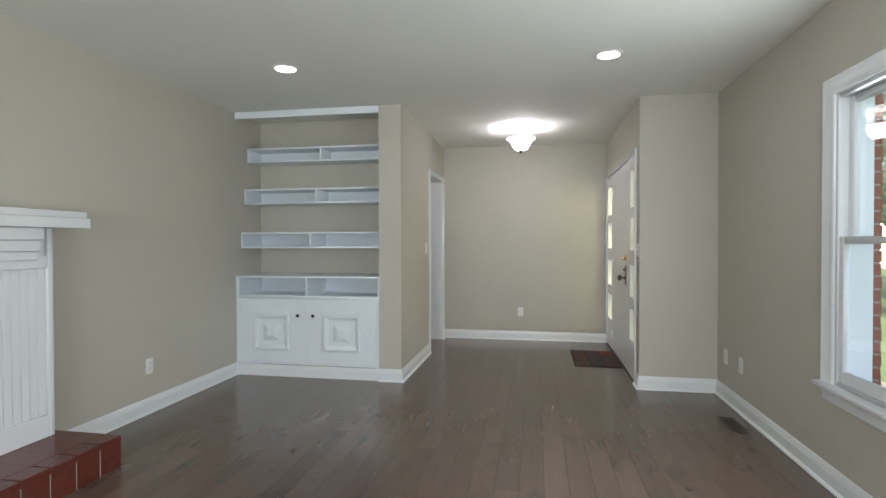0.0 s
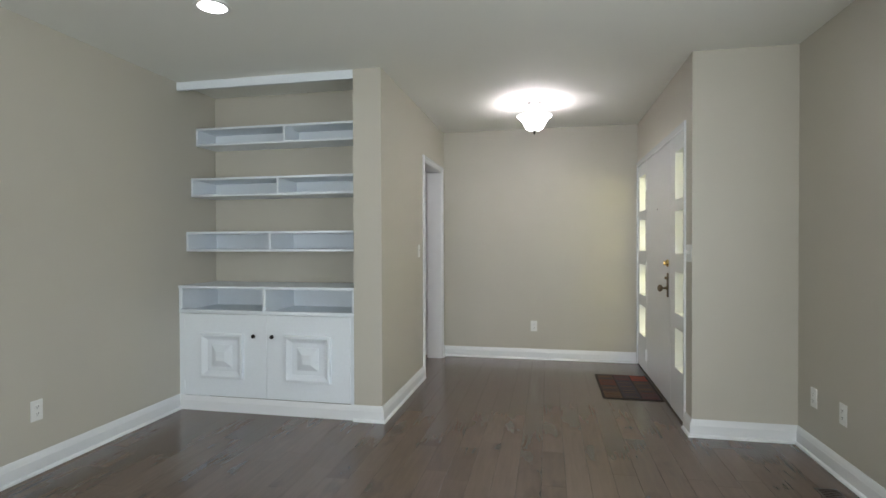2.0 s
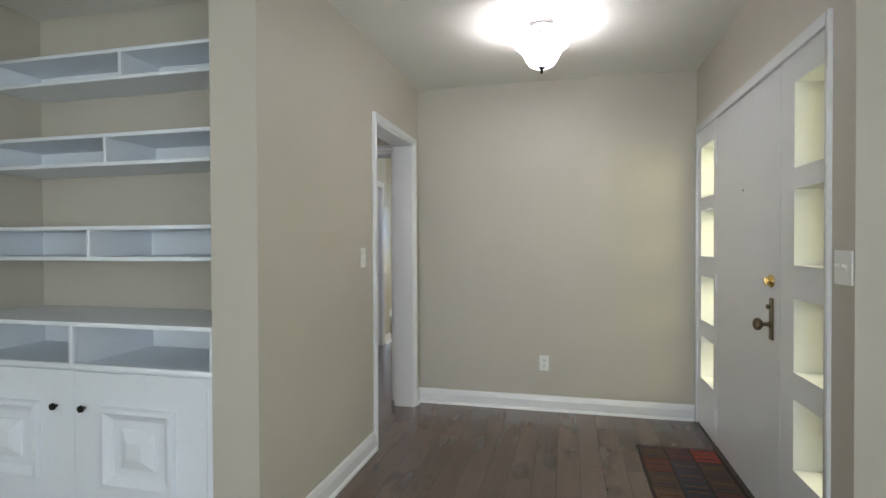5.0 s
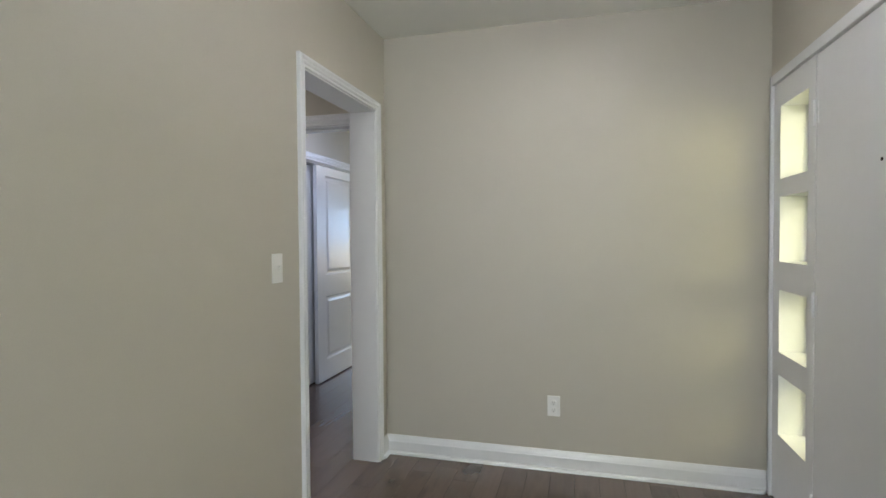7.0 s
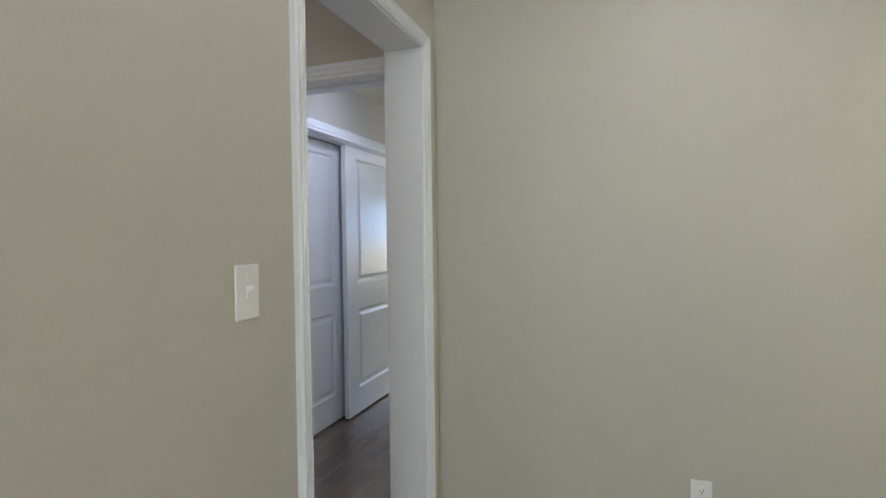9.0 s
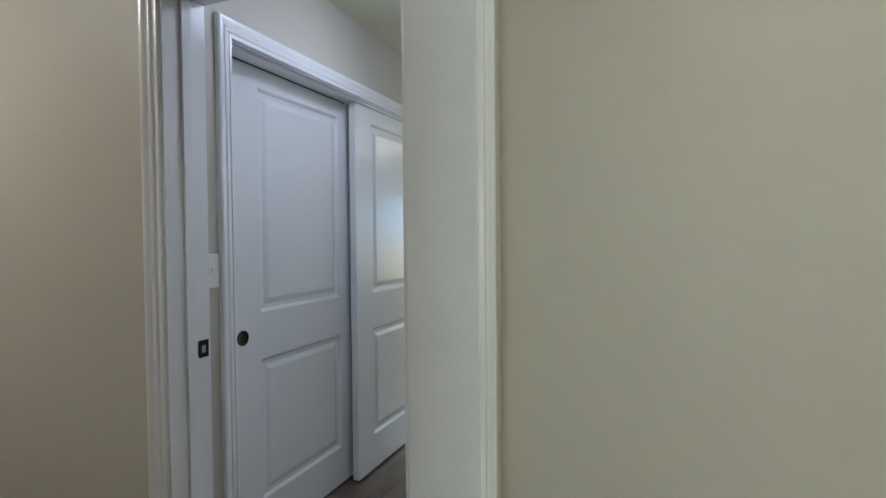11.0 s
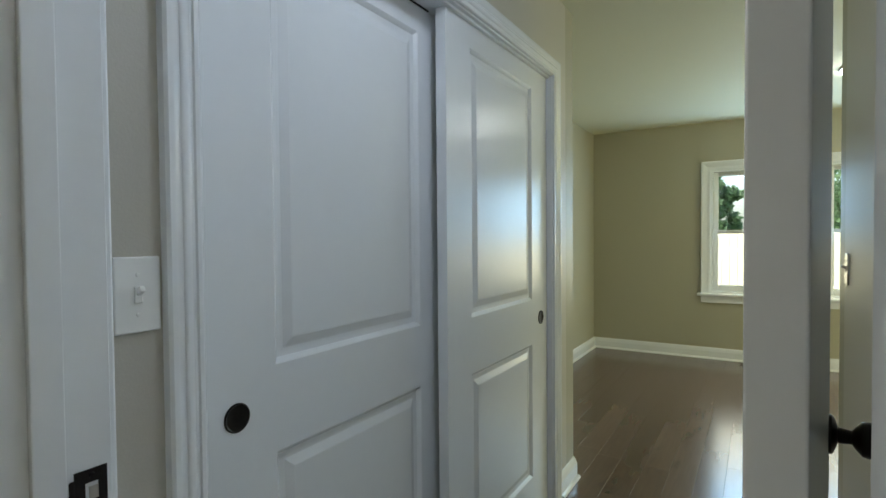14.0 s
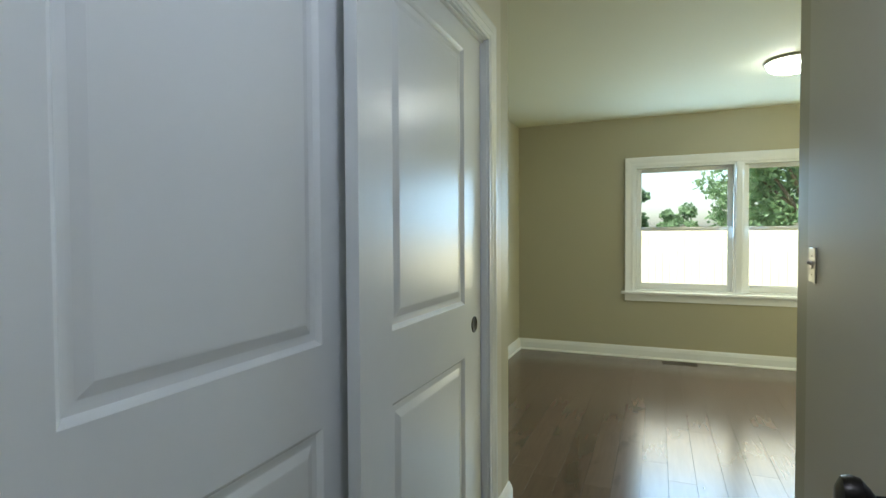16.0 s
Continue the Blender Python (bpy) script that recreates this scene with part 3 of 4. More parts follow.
# ---- built-in bookcase ----
def bookcase():
    x0, x1 = XL + 0.001, -0.954
    cab = empty_thing("built_in_cabinet", "white painted built-in base cabinet with open cubbies and two doors", "cabinet", pose(0, 0, 0))
    yb = YA - 0.002
    yf = YC + 0.006
    part("side_panel", boxed(x0, x0 + 0.022, yf + 0.02, yb, 0, 0.925), CABP, cab)
    part("side_panel", boxed(x1 - 0.022, x1, yf + 0.02, yb, 0, 0.925), CABP, cab)
    part("back_panel", boxed(x0 + 0.022, x1 - 0.022, yb - 0.012, yb, 0.1, 0.925), CABP, cab)
    part("cubby_floor", boxed(x0 + 0.022, x1 - 0.022, yf + 0.02, yb - 0.012, 0.735, 0.752), CABP, cab)
    part("divider", boxed(-1.670, -1.650, yf + 0.02, yb - 0.012, 0.752, 0.925), CABP, cab)

    ff = bmesh.new()
    box(ff, x0, x0 + 0.045, yf, yf + 0.02, 0.105, 0.735, 0.001, 1)
    box(ff, x1 - 0.032, x1, yf, yf + 0.02, 0.105, 0.735, 0.001, 1)
    box(ff, x0, x1, yf - 0.006, yf + 0.02, 0.735, 0.763, 0.002, 1)
    box(ff, x0, x0 + 0.03, yf - 0.006, yf + 0.02, 0.763, 0.925, 0.002, 1)
    box(ff, x1 - 0.018, x1, yf - 0.006, yf + 0.02, 0.763, 0.925, 0.002, 1)
    box(ff, -1.671, -1.649, yf - 0.006, yf + 0.02, 0.763, 0.925, 0.002, 1)
    part("face_frame", ff, CABP, cab)
    part("top", boxed(x0, x1, yf - 0.014, yb, 0.925, 0.945, 0.004), CABP, cab, "white painted cabinet top")
    pb = sweep([(x1, yf + 0.001), (x0, yf + 0.001)][::-1], [(-o, z * 0.95) for o, z in BASE])
    part("plinth", pb, TRIM, cab, "white baseboard across the cabinet foot")
    for dx0, dx1, px0, px1, kx, hx in ((x0 + 0.046, -1.6425, -2.185, -1.825, -1.738, x0 + 0.047), (-1.6405, x1 - 0.033, -1.490, -1.130, -1.588, x1 - 0.033)):
        d = part("cabinet_door", boxed(dx0, dx1, yf - 0.004, yf + 0.018, 0.112, 0.732, 0.002), CABP, cab)
        z0, z1 = 0.25, 0.592
        ring = [(0, 0), (0, 0.014), (0.006, 0.024), (0.020, 0.027), (0.040, 0.011), (0.052, 0.004), (0.052, 0)]
        fr = sweep([(px0, z0), (px1, z0), (px1, z1), (px0, z1)], ring, True)
        bmesh.ops.transform(fr, matrix=pose(0, yf - 0.004, 0) @ Matrix.Diagonal((1, -1, 1, 1)) @ UPRIGHT, verts=fr.verts)
        part("applied_moulding", fr, CABP, d)
        cx, cz, s = (px0 + px1) / 2, (z0 + z1) / 2, 0.082
        py = bmesh.new()
        ring_v = []
        for e, y in ((s, 0.0), (s, 0.008), (s - 0.006, 0.012), (0.036, 0.032), (0.032, 0.033)):
            ring_v.append([py.verts.new((cx + i * e, yf - 0.004 - y, cz + j * e)) for i, j in ((-1, -1), (1, -1), (1, 1), (-1, 1))])
        for a, c in zip(ring_v, ring_v[1:]):
            for i in range(4):
                py.faces.new((a[i], a[(i + 1) % 4], c[(i + 1) % 4], c[i]))
        py.faces.new(ring_v[-1])
        part("raised_block", py, CABP, d, "pyramid-shaped raised centre block")
        part("knob", lathe([(0.006, 0), (0.006, 0.010), (0.013, 0.014), (0.016, 0.020), (0.014, 0.027), (0.006, 0.030), (0, 0.030)], 20, pose(kx, yf - 0.003, 0.577, 90)), BRONZE, d, "small black cabinet knob")
        for z in (0.185, 0.655):
            hb = boxed(hx - 0.004, hx + 0.004, yf - 0.010, yf, z - 0.03, z + 0.03, 0.002)
            part("hinge", hb, CABP, d)
    hd = boxed(x0, x1, YC - 0.004, YC + 0.02, 2.432, CH - 0.001, 0.002)
    tagged(link_mesh("trim_recess_header", hd, CABP), "white painted board across the top of the recess", "trim", "", "structure")
    for y, z0, z1, xd in ((3.950, 2.046, 2.190, -1.605), (3.886, 1.634, 1.782, -1.628), (3.826, 1.203, 1.358, -1.660)):
        sh = empty_thing("wall_shelf", "white painted two-compartment box shelf in the recess", "shelf", pose(0, 0, 0), "recess shelves")
        t = 0.018
        part("shelf_top", boxed(x0, x1, y, yb, z1 - t, z1, 0.0015, 1), CABP, sh)
        part("shelf_bottom", boxed(x0, x1, y, yb, z0, z0 + t, 0.0015, 1), CABP, sh)
        part("end_panel", boxed(x0, x0 + t, y, yb, z0 + t, z1 - t, 0.001, 1), CABP, sh)
        part("end_panel", boxed(x1 - t / 2, x1, y, yb, z0 + t, z1 - t, 0.001, 1), CABP, sh)
        part("divider", boxed(xd - t / 2, xd + t / 2, y, yb, z0 + t, z1 - t, 0.001, 1), CABP, sh)
        part("back_panel", boxed(x0 + t, x1 - t / 2, yb - 0.014, yb - 0.006, z0 + t, z1 - t), CABP, sh)


bookcase()


# ---- fireplace ----
def fireplace():
    fp = empty_thing("fireplace", "white painted fireplace surround with reeded pilasters and stepped mantel", "fireplace", pose(XL, 0, 0))
    # local x out of the wall
    y0, y1, f = -0.36, 1.70, 0.145
    for a, b in ((y1 - 0.50, y1), (y0, y0 + 0.50)):
        bm = bmesh.new()
        box(bm, 0.001, f - 0.02, a, b, 0.176, 1.34)
        for p, q, r, s in ((a, a + 0.035, 0.176, 1.342), (b - 0.035, b, 0.176, 1.342), (a + 0.035, b - 0.035, 0.176, 0.30), (a + 0.035, b - 0.035, 1.12, 1.19)):
            box(bm, f - 0.02, f, p, q, r, s, 0.004, 2)
        pil = part("pilaster", bm, TRIM, fp)
        n = 9
        for i in range(n):
            c = a + 0.035 + (b - a - 0.07) * (i + 0.5) / n
            hw = (b - a - 0.07) / n / 2 - 0.0015
            part("reed", boxed(f - 0.021, f - 0.0165, c - hw, c + hw, 0.30, 1.12, 0.003), TRIM, pil)
    bm = boxed(0.001, f - 0.02, y0 + 0.50, y1 - 0.50, 0.98, 1.34)
    part("frieze", bm, TRIM, fp)
    for i, (z0, z1) in enumerate(((1.165, 1.215), (1.215, 1.275), (1.275, 1.343))):
        e = 0.02 + 0.022 * i
        part("mantel_moulding", boxed(0.001, f + e, y0 + 0.105, y1 - 0.105, z0, z1, 0.007, 3), TRIM, fp)
    part("mantel_shelf", boxed(0.001, 0.262, y0 - 0.13, 1.835, 1.343, 1.40, 0.004), TRIM, fp, "white painted mantel shelf")
    part("mantel_cap", boxed(0.001, 0.250, y0 - 0.118, 1.823, 1.40, 1.440, 0.006), TRIM, fp)
    part("firebox", boxed(0.001, 0.06, y0 + 0.50, y1 - 0.50, 0.176, 0.98), DARK, fp, "dark firebox back")
    h = empty_thing("hearth", "raised hearth of dark red glazed brick", "hearth", pose(XL, 0, 0))
    yh0, yh1, dep = -0.42, 1.759, 0.522
    part("mortar_bed", boxed(0.001, dep - 0.006, yh0 + 0.006, yh1 - 0.006, 0.0, 0.168), HEARTH, h)
    n = 15
    stepy = (yh1 - yh0) / n
    for i in range(n):
        a = yh0 + i * stepy + 0.0025
        b = yh0 + (i + 1) * stepy - 0.0025
        part("brick", boxed(dep - 0.11, dep, a, b, 0.001, 0.176, 0.004), HEARTH, h)
        if i:
            part("mortar_joint", boxed(dep - 0.008, dep - 0.002, a - 0.0055, a - 0.0005, 0.002, 0.140), GROUT, h, "pale mortar joint")
        part("brick", boxed(0.002, dep - 0.113, a - 0.0023, b + 0.0023, 0.1, 0.1755, 0.0008), HEARTH, h)


fireplace()


# ---- closet doors ----
def panel_leaf(bm, w, h, t, panels):
    """A moulded door leaf, face at y = 0 towards +y, with sunk and raised panels (x0, x1, z0, z1)."""
    xs = sorted({0, w} | {p[0] for p in panels} | {p[1] for p in panels})
    zs = sorted({0, h} | {p[2] for p in panels} | {p[3] for p in panels})

    def quad(a, b, c, d, y=0.0):
        bm.faces.new([bm.verts.new((x, y, z)) for x, z in ((a, c), (b, c), (b, d), (a, d))])

    for a, b in zip(xs, xs[1:]):
        for c, d in zip(zs, zs[1:]):
            if not any(p[0] <= a and b <= p[1] and p[2] <= c and d <= p[3] for p in panels):
                quad(a, b, c, d)
    quad(0, w, 0, h, -t)
    for x in (0, w):
        bm.faces.new([bm.verts.new(v) for v in ((x, 0, 0), (x, -t, 0), (x, -t, h), (x, 0, h))])
    for z in (0, h):
        bm.faces.new([bm.verts.new(v) for v in ((0, 0, z), (w, 0, z), (w, -t, z), (0, -t, z))])
    return bm


def sunk_panel(x0, x1, z0, z1):
    bm = bmesh.new()
    rings = []
    for e, y in ((0, 0.0), (0.006, -0.004), (0.012, -0.0105), (0.020, -0.012), (0.030, -0.0105), (0.052, -0.0035), (0.056, -0.003)):
        rings.append([bm.verts.new((x, y, z)) for x, z in ((x0 + e, z0 + e), (x1 - e, z0 + e), (x1 - e, z1 - e), (x0 + e, z1 - e))])
    for a, b in zip(rings, rings[1:]):
        for i in range(4):
            bm.faces.new((a[i], a[(i + 1) % 4], b[(i + 1) % 4], b[i]))
    bm.faces.new(rings[-1])
    return bm


def closet_door(face, ya, yb, pa, pb, pull_y, label):
    """A sliding leaf from ya to yb on the plane x = face; its local x runs towards -y."""
    w, h = yb - ya, 1.945
    m = on_wall(face, yb, 0.012, -90)
    pans = [(yb - pb, yb - pa, 0.185, 0.762), (yb - pb, yb - pa, 0.953, 1.858)]
    bm = panel_leaf(bmesh.new(), w, h, 0.035, pans)
    ob = tagged(link_mesh("closet_door", bm, DOORP, m), label, "closet door", "sliding closet doors")
    for p in pans:
        part("panel", sunk_panel(*p), DOORP, ob)
    px = yb - pull_y
    pl = lathe([(0.030, 0.0), (0.030, 0.0025), (0.0275, 0.0035), (0.026, 0.002), (0.024, 0.001), (0.0, 0.0008)], 32, pose(px, 0.0, 0.866, -90))
    part("finger_pull", pl, BRONZE, ob, "round dark bronze finger pull")
    return ob


closet_door(-1.920, 6.290, 7.20, 6.52, 7.087, 6.420, "white two-panel sliding closet door behind its neighbour")
closet_door(-1.850, 7.135, 8.028, 7.293, 7.842, 7.942, "white two-panel sliding closet door in front of its neighbour")
trk = bmesh.new()
box(trk, -1.965, -1.838, 6.286, 8.03, 1.950, 1.9475 + 0.018)
tagged(link_mesh("closet_track", trk, TRIM), "white metal overhead track of the closet doors", "track")
# dark strip put in for the shadow line above the rear door
tl = link_mesh("shade_strip", boxed(-1.9165, -1.9125, 6.31, 7.14, 1.946, 1.960), DARK)
tl.parent = bpy.data.objects["closet_track"]
cb = boxed(XW, XW + 0.01, YB, YE - 0.11, 0, CB)
tagged(link_mesh("wall_closet_back", cb, WALL), "plain closet back wall", "wall", "", "structure")


# ---- bedroom door ----
def bedroom_door():
    m = pose(-1.013, 6.128, 0.012, 0, 0, 90 - 6.2)
    w, h, t = 0.755, 1.965, 0.035
    ob = tagged(link_mesh("door_2", boxed(0, w, -t / 2, t / 2, 0, h, 0.002), DOORP, m), "white flush bedroom door standing open", "door", "", "structure")
    for s in (1, -1):
        kb = lathe([(0.032, 0.0), (0.032, 0.004), (0.026, 0.008), (0.013, 0.012), (0.011, 0.030), (0.018, 0.035), (0.027, 0.043), (0.029, 0.052), (0.026, 0.061), (0.014, 0.067), (0, 0.068)], 30, pose(w - 0.062, s * t / 2, 0.895, -90 * s))
        part("door_knob", kb, BRONZE, ob, "dark bronze knob with round rose")
    part("latch_plate", boxed(w - 0.001, w + 0.001, -0.0125, 0.0125, 0.867, 0.923), BRONZE, ob)
    for z in (0.2, 1.77):
        hb = lathe([(0, -0.05), (0.005, -0.05), (0.007, -0.045), (0.007, 0.045), (0.005, 0.05), (0, 0.05)], 12, pose(-0.008, -t / 2 - 0.006, z))
        part("hinge", hb, NICKEL, ob)
    sp = empty_thing("strike_plate", "dark bronze strike plate on the bedroom door jamb", "strike plate", on_wall(BD[0] + 0.006, 6.076, 0.922, -90))
    bm = bmesh.new()
    for a, b, c, d in ((-0.018, -0.008, -0.027, 0.027), (0.008, 0.020, -0.027, 0.027), (-0.008, 0.008, -0.027, -0.013), (-0.008, 0.008, 0.010, 0.027)):
        box(bm, a, b, 0, 0.002, c, d)
    part("lip_plate", bm, BRONZE, sp)
    part("curved_lip", boxed(0.019, 0.026, -0.001, 0.0025, -0.018, 0.018, 0.002), BRONZE, sp)
    part("latch_hole", boxed(-0.008, 0.003, -0.001, 0.0006, -0.013, 0.004), NICKEL, sp)
    for z in (-0.020, 0.019):
        part("screw", lathe([(0.0035, 0.0), (0.0033, 0.0012), (0, 0.0016)], 12, pose(0, 0.002, z, -90)), BRONZE, sp)


bedroom_door()


# ---- lamps ----
def pendant():
    x, y = 0.285, 4.88
    ob = empty_thing("ceiling_light", "semi-flush ceiling light with lit frosted glass bell shade", "ceiling light", pose(x, y, CH))
    part("canopy", lathe([(0.0, 0.0), (0.066, 0.0), (0.068, -0.006), (0.060, -0.012), (0.057, -0.022), (0.045, -0.030), (0.020, -0.036), (0.013, -0.05), (0.007, -0.06), (0.006, -0.24), (0, -0.24)], 36), DULL, ob, "brushed nickel canopy and stem")
    out = [(0.014, -0.248), (0.045, -0.246), (0.066, -0.236), (0.084, -0.212), (0.100, -0.180), (0.118, -0.152), (0.138, -0.136), (0.150, -0.126), (0.151, -0.122)]
    part("shade", lathe(out + [(r - 0.005, z + 0.003) for r, z in out[::-1][1:]], 40), SHADE, ob, "lit white frosted glass shade")
    part("finial", lathe([(0, -0.240), (0.022, -0.247), (0.024, -0.251), (0.012, -0.256), (0.006, -0.262), (0.010, -0.268), (0.009, -0.275), (0.003, -0.284), (0, -0.285)], 20), BRONZE, ob)
    for a in (0, 180):
        p = pose(0, 0, 0, 0, 0, a) @ pose(0.055, 0, -0.17)
        bl = part("bulb", lathe([(0, -0.03), (0.014, -0.027), (0.026, -0.012), (0.028, 0.004), (0.018, 0.028), (0.012, 0.04), (0, 0.04)], 16, p), SHADE, ob)
    lamp("entry_bulb", "POINT", 3.4, pose(x, y, CH - 0.165), (1.0, 0.93, 0.88), 0.05)


pendant()


def downlight(x, y):
    ob = empty_thing("recessed_light", "round white recessed downlight, lit, in the ceiling", "recessed light", pose(x, y, CH), "living room downlights")
    part("trim_ring", lathe([(0.070, -0.001), (0.072, -0.006), (0.092, -0.004), (0.094, 0.0), (0.070, 0.0)], 40), PLASTIC, ob)
    part("lens", lathe([(0.0, -0.003), (0.071, -0.003), (0.071, -0.001), (0, -0.001)], 40), CANLIGHT, ob, "lit downlight lens")


downlight(-1.305, 2.66)
downlight(0.92, 2.79)


def dome(x, y, z, mat, label):
    ob = empty_thing("ceiling_light", label, "ceiling light", pose(x, y, z), "flush ceiling lights")
    part("rim", lathe([(0, 0), (0.158, 0.0), (0.164, -0.010), (0.160, -0.019), (0.152, -0.022), (0.150, -0.018), (0, -0.018)], 44), NICKEL, ob, "brushed nickel rim")
    part("dome", lathe([(0.151, -0.019), (0.149, -0.030), (0.140, -0.050), (0.110, -0.068), (0.060, -0.080), (0, -0.084)], 44), mat, ob, "lit white glass dome")


dome(-0.41, 10.12, CB, DOME, "round flush ceiling light with lit glass dome and nickel rim")
# added lamp, out of view, that brightens the closet doors
dome(-1.25, 6.72, CB, DOME_FILL_COOL, "unseen round flush ceiling light added to brighten the bedroom closet")
# unseen lamp added far down the passage to light its walls
dome(-2.85, 4.95, CH, DOME_FILL_WARM, "unseen round flush ceiling light added to brighten the passage")


# ---- floor registers ----
def register(x0, x1, y0, y1, label):
    ob = empty_thing("floor_register", label, "floor vent", pose(0, 0, 0), "floor registers")
    fr = bmesh.new()
    b = 0.014
    for a, c, d, e in ((x0, x1, y0, y0 + b), (x0, x1, y1 - b, y1), (x0, x0 + b, y0 + b, y1 - b), (x1 - b, x1, y0 + b, y1 - b)):
        box(fr, a, c, d, e, 0.0, 0.005, 0.0015, 1)
    part("frame", fr, VENT, ob)
    # thin dark sheet in place of the shade below the slats
    part("well", boxed(x0 + b, x1 - b, y0 + b, y1 - b, 0.0003, 0.001), DARK, ob)
    long_y = (y1 - y0) > (x1 - x0)
    n = 14
    for i in range(n):
        if long_y:
            c = y0 + b + (y1 - y0 - 2 * b) * (i + 0.5) / n
            part("slat", boxed(x0 + b, x1 - b, c - 0.005, c + 0.005, 0.001, 0.0045), VENT, ob)
        else:
            c = x0 + b + (x1 - x0 - 2 * b) * (i + 0.5) / n
            part("slat", boxed(c - 0.005, c + 0.005, y0 + b, y1 - b, 0.001, 0.0045), VENT, ob)


register(1.73, 1.84, 2.90, 3.21, "brown slatted floor register in the hardwood floor")
register(-1.17, -0.87, YW - 0.17, YW - 0.065, "dark slatted floor register under the bedroom window")


# ---- door mat ----
def door_mat():
    x0, x1, y0, y1 = 0.838, 1.300, 4.605, 5.385
    ob = empty_thing("door_mat", "dark patchwork door mat in rust, brown and slate squares", "door mat", pose(0, 0, 0.0))
    part("mat_base", boxed(x0, x1, y0, y1, 0.0005, 0.006, 0.002, 1), MATS[5], ob, "dark mat backing and border")
    # patches as (column, first row, rows, material), rows counted from the living room side
    quilt = ((0, 0, 1, 3), (0, 1, 1, 1), (0, 2, 1, 0), (0, 3, 1, 1), (1, 0, 1, 2), (1, 1, 2, 2), (1, 3, 1, 4),
             (2, 0, 1, 4), (2, 1, 1, 1), (2, 2, 1, 1), (2, 3, 1, 6))
    pw, ph = (x1 - x0 - 0.024) / 3, (y1 - y0 - 0.024) / 4
    for i, j, k, c in quilt:
        a, b = x0 + 0.012 + pw * i, y0 + 0.012 + ph * j
        pa = part("patch", boxed(a + 0.005, a + pw - 0.005, b + 0.005, b + ph * k - 0.005, 0.005, 0.009, 0.002, 1), MATS[c], ob)
        # woven stripes across each patch
        for n in range(3 * k):
            z = b + ph * k * (n + 0.6) / (3 * k)
            part("stripe", boxed(a + 0.022, a + pw - 0.022, z - 0.008, z + 0.008, 0.008, 0.0098, 0.0008, 1), MATS[(c + 1 + n % 2) % 5], pa)


door_mat()


# ---- outdoors ----
gm = bmesh.new()
bmesh.ops.create_grid(gm, x_segments=8, y_segments=8, size=600)
for v in gm.verts:
    v.co.z = -0.45
tagged(link_mesh("ground", gm, GRASS), "mown green lawn round the house", "lawn", "", "structure")


# added backdrop wall and floor slab that give the sidelight panes their tint
tagged(link_mesh("wall_backdrop", boxed(XD + 0.21, 3.6, 6.02, 6.14, -0.45, 2.66), BACKDROP, smooth=False), "pale yellow wall added as a backdrop behind the sidelights", "wall", "", "structure")
tagged(link_mesh("backdrop_floor", boxed(XD + 0.205, 3.6, 4.01, 6.015, -0.45, -0.03, 0.01), STUCCO), "plain floor slab added outside to brighten the lower sidelights", "porch floor", "", "structure")


def pier():
    ob = empty_thing("brick_pier", "narrow red brick pier with pale mortar joints", "brick pier", pose(2.43, 2.70, -0.45, 0, 0, -30))
    part("mortar_core", boxed(-0.027, 0.027, -0.1, 0.1, 0, 3.1), GROUT, ob)
    shared = None
    for k in range(41):
        if shared is None:
            b = part("brick", boxed(-0.033, 0.033, -0.107, 0.107, 0, 0.063, 0.003, 1), BRICK, ob)
            shared = b.data
        else:
            b = new("brick", shared)
            b.parent = ob
        b.matrix_local = pose((k % 2) * 0.004, 0, k * 0.0755 + 0.005)


pier()


def tree(x, y, height, crown, seed, count=6500):
    rnd = random.Random(seed)
    ob = empty_thing("tree", "broad leafy green deciduous tree", "tree", pose(x, y, -0.46), "garden trees")
    tr = bmesh.new()

    def limb(p, q, r0, r1, seg=8):
        d = (q - p)
        rot = d.to_track_quat("Z", "Y").to_matrix().to_4x4()
        lathe([(r0, 0), ((r0 + r1) / 2 * 1.04, d.length * 0.5), (r1, d.length), (0, d.length)], seg, Matrix.Translation(p) @ rot, tr)

    top = Vector((0, 0, height * 0.55))
    limb(Vector((0, 0, 0)), top, height * 0.03, height * 0.018)
    tips = []
    for i in range(9):
        a = rnd.uniform(0, 6.28)
        q = top + Vector((math.cos(a) * crown * rnd.uniform(0.3, 0.75), math.sin(a) * crown * rnd.uniform(0.3, 0.75), height * rnd.uniform(-0.25, 0.35)))
        limb(Vector((0, 0, height * rnd.uniform(0.22, 0.52))), q, height * 0.012, 0.02, 6)
        tips.append(q)
    part("trunk", tr, BARK, ob)
    vs, fs = [], []
    clumps = [(t + Vector((rnd.gauss(0, 0.4), rnd.gauss(0, 0.4), rnd.gauss(0, 0.5))) * crown * 0.5, crown * rnd.uniform(0.18, 0.38)) for t in tips for _ in range(4)]
    for i in range(count):
        c, r = clumps[rnd.randrange(len(clumps))]
        d = Vector((rnd.gauss(0, 1), rnd.gauss(0, 1), rnd.gauss(0, 0.8))).normalized() * r * rnd.uniform(0.5, 1.05)
        s = rnd.uniform(0.06, 0.15)
        u = Vector((rnd.gauss(0, 1), rnd.gauss(0, 1), rnd.gauss(0, 1))).normalized()
        w = u.cross(Vector((rnd.gauss(0, 1), rnd.gauss(0, 1), rnd.gauss(0, 1)))).normalized()
        p = c + d
        k = len(vs)
        vs += [p - u * s, p + w * s * 0.5, p + u * s, p - w * s * 0.5]
        fs.append((k, k + 1, k + 2, k + 3))
    me = bpy.data.meshes.new("crown")
    me.from_pydata(vs, [], fs)
    me.materials.append(LEAF)
    cr = new("crown", me)
    cr.parent = ob


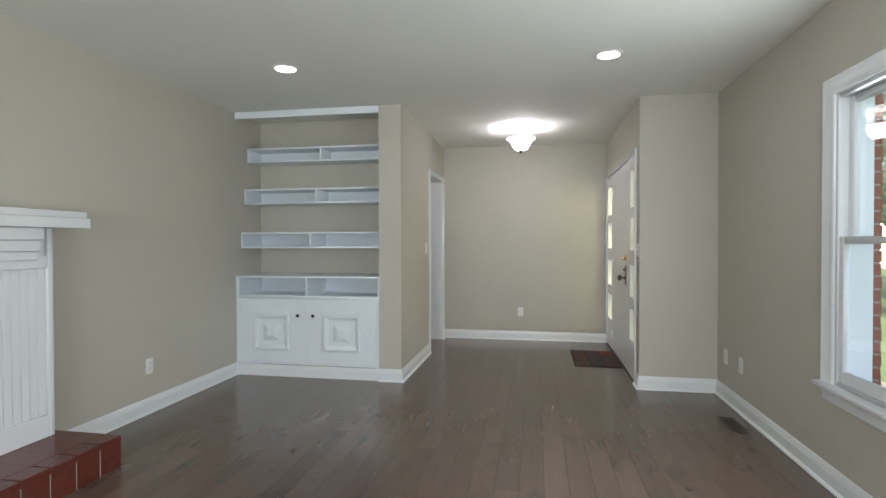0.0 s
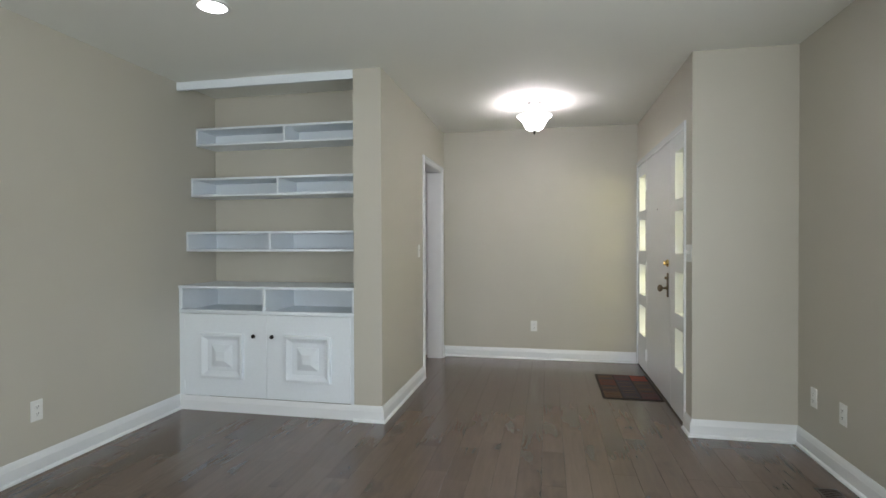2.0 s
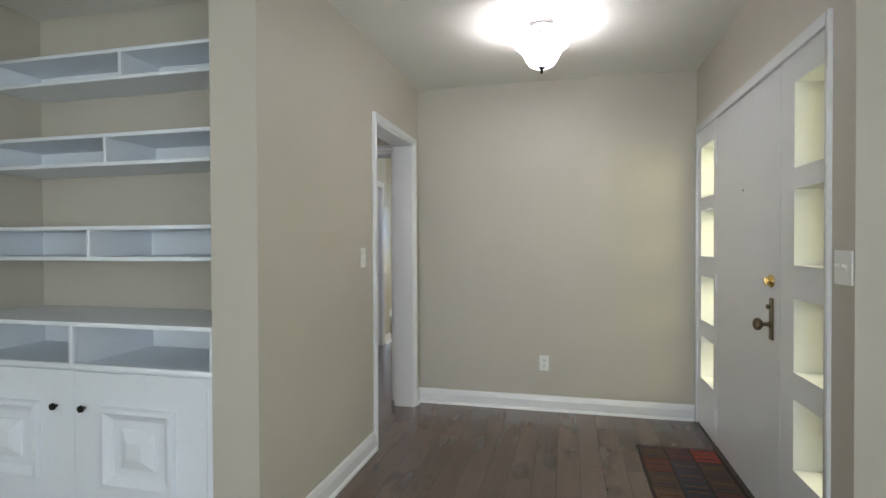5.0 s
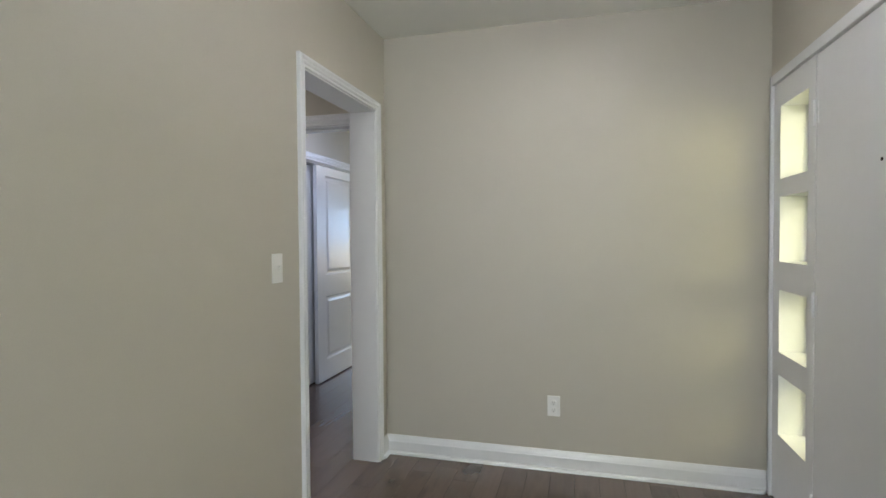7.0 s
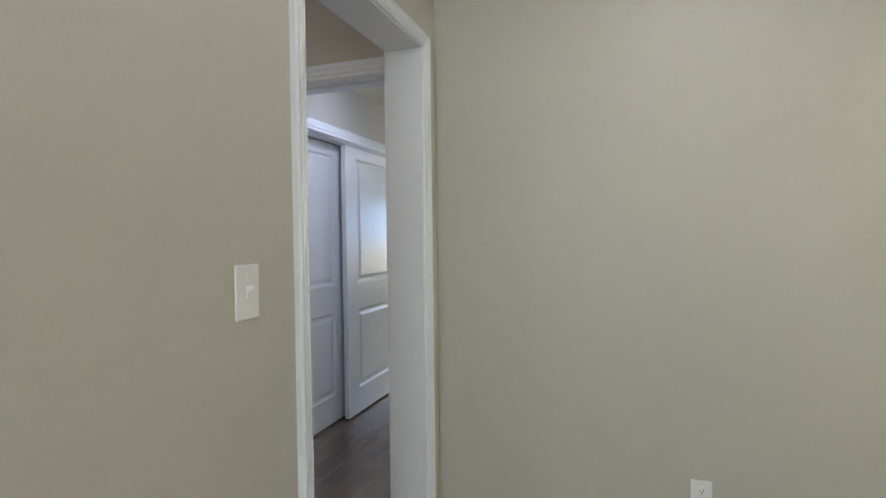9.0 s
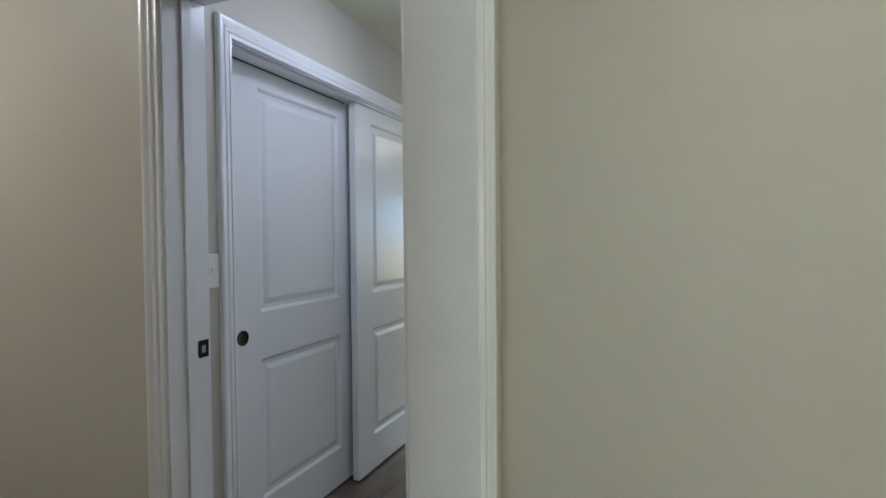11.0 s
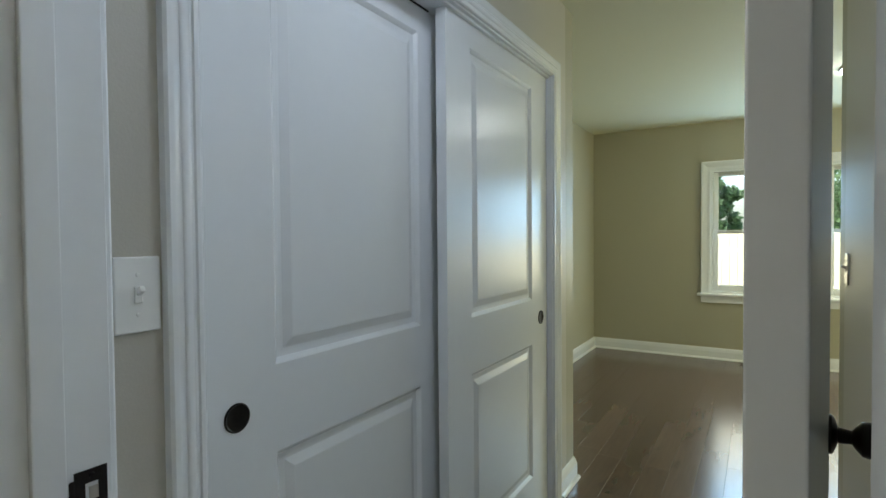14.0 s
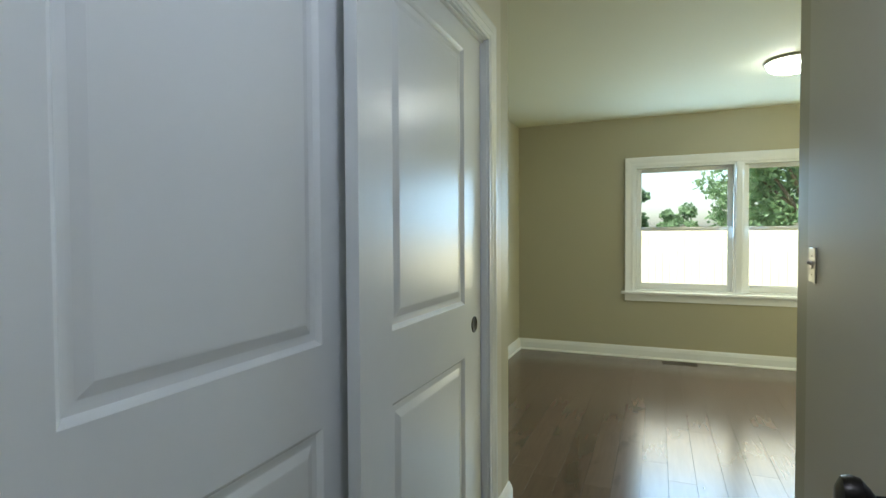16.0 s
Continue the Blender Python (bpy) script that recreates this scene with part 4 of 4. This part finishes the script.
for i, (x, y, h, c) in enumerate(((2.9, 25, 6.0, 2.2), (2.4, 28, 5.6, 1.7), (6.0, 23.5, 6.2, 2.6), (9.6, 26, 9.0, 3.6), (-4.6, 26, 6.0, 2.0), (13, 24, 8, 3.2),
                                  (9.5, 12.5, 7, 2.8), (12, 16, 8, 3.2), (14, 9, 7, 2.6), (-0.4, 29, 2.5, 0.9), (-2.7, 31, 5.2, 1.0))):
    tree(x, y, h, c, 11 + i)


def fence():
    # boards added in place of the bright pale ground beyond the bedroom window
    ob = empty_thing("fence", "pale wooden board fence standing in for bright ground outside", "fence", pose(0, 18.5, -0.46))
    shared = None
    for i in range(124):
        x = -9 + i * 0.146
        if shared is None:
            b = part("board", boxed(0, 0.14, 0, 0.02, 0.04, 1.75, 0.003, 1), FENCEW, ob)
            shared = b.data
        else:
            b = new("board", shared)
            b.parent = ob
        b.matrix_local = pose(x, 0, (i * 37 % 11) * 0.0012)
    for z in (0.35, 1.30):
        part("rail", boxed(-9, 9.1, 0.021, 0.06, z, z + 0.09, 0.004, 1), FENCEW, ob)
    for i in range(8):
        part("post", boxed(-9 + i * 2.58, -8.91 + i * 2.58, 0.061, 0.15, 0, 1.70, 0.005, 1), FENCEW, ob)


fence()


# ---- floor planks, last ----
def planks():
    W = 0.127
    rnd = random.Random(5)
    lens = [0.45, 0.6, 0.75, 0.9, 1.05, 1.2, 1.4, 1.6]
    rooms = [(XL, XR, -3.6, 3.87), (XL, XF, 3.7, 4.2), (XFB - 0.02, XD + 0.02, 3.8, YF), (-3.55, XFB, 4.40, YF), (BD[0] - 0.02, BD[1] + 0.02, YF - 0.05, YB + 0.05),
             (XC, XF, YB, YE), (XC - 0.2, XC, 6.3, 8.04), (XW, XE, YE, YW)]

    def runs(x):
        """The stretches of floor that a row of planks at x has to cover, a little under the walls."""
        out = []
        for p, q in sorted((r[2] - 0.04, r[3] + 0.04) for r in rooms if x + W > r[0] and x < r[1]):
            if out and p <= out[-1][1]:
                out[-1][1] = max(q, out[-1][1])
            else:
                out.append([p, q])
        return out

    def plank_mesh(bm_verts, bm_faces, x, y0, y1):
        g, c, t = 0.0004, 0.0005, 0.011
        k = len(bm_verts)
        a, b, p, q = x + g, x + W - g, y0 + g, y1 - g
        bm_verts += [(a, p, -t), (b, p, -t), (b, q, -t), (a, q, -t), (a, p, -c), (b, p, -c), (b, q, -c), (a, q, -c),
                     (a + c, p + c, 0), (b - c, p + c, 0), (b - c, q - c, 0), (a + c, q - c, 0)]
        for r in (0, 4):
            for i in range(4):
                j = (i + 1) % 4
                bm_faces.append((k + r + i, k + r + j, k + r + 4 + j, k + r + 4 + i))
        bm_faces.append((k + 8, k + 9, k + 10, k + 11))

    shared = {}
    rv, rf = [], []
    count = 0
    nx = int((XR + 3.7) / W) + 2
    for i in range(nx):
        x = -3.7 + i * W
        for y, end in runs(x):
            first = rnd.uniform(0.3, 1.2)
            while y < end - 0.01:
                ln = rnd.choice(lens)
                if first:
                    ln, first = first, 0
                whole = ln in lens and y + ln <= end
                ln = min(ln, end - y)
                near = (-0.9 < x < 1.0 and 1.9 < y < 5.9) or (-2.0 < x < 0.4 and 6.0 < y < 11.3)
                if near and whole and count < 300:
                    count += 1
                    if ln not in shared:
                        v, f = [], []
                        plank_mesh(v, f, 0, 0, ln)
                        me = bpy.data.meshes.new("plank")
                        me.from_pydata(v, [], f)
                        me.materials.append(PLANK)
                        shared[ln] = me
                    p = new("plank", shared[ln])
                    p.location = (x, y, 0)
                    p.parent = floor
                else:
                    plank_mesh(rv, rf, x, y, y + ln)
                y += ln
    me = bpy.data.meshes.new("plank_field")
    me.from_pydata(rv, [], rf)
    me.materials.append(PLANK_REST)
    ob = new("plank_field", me)
    ob.parent = floor
    tagged(ob, "", "", "", "stuff")


planks()
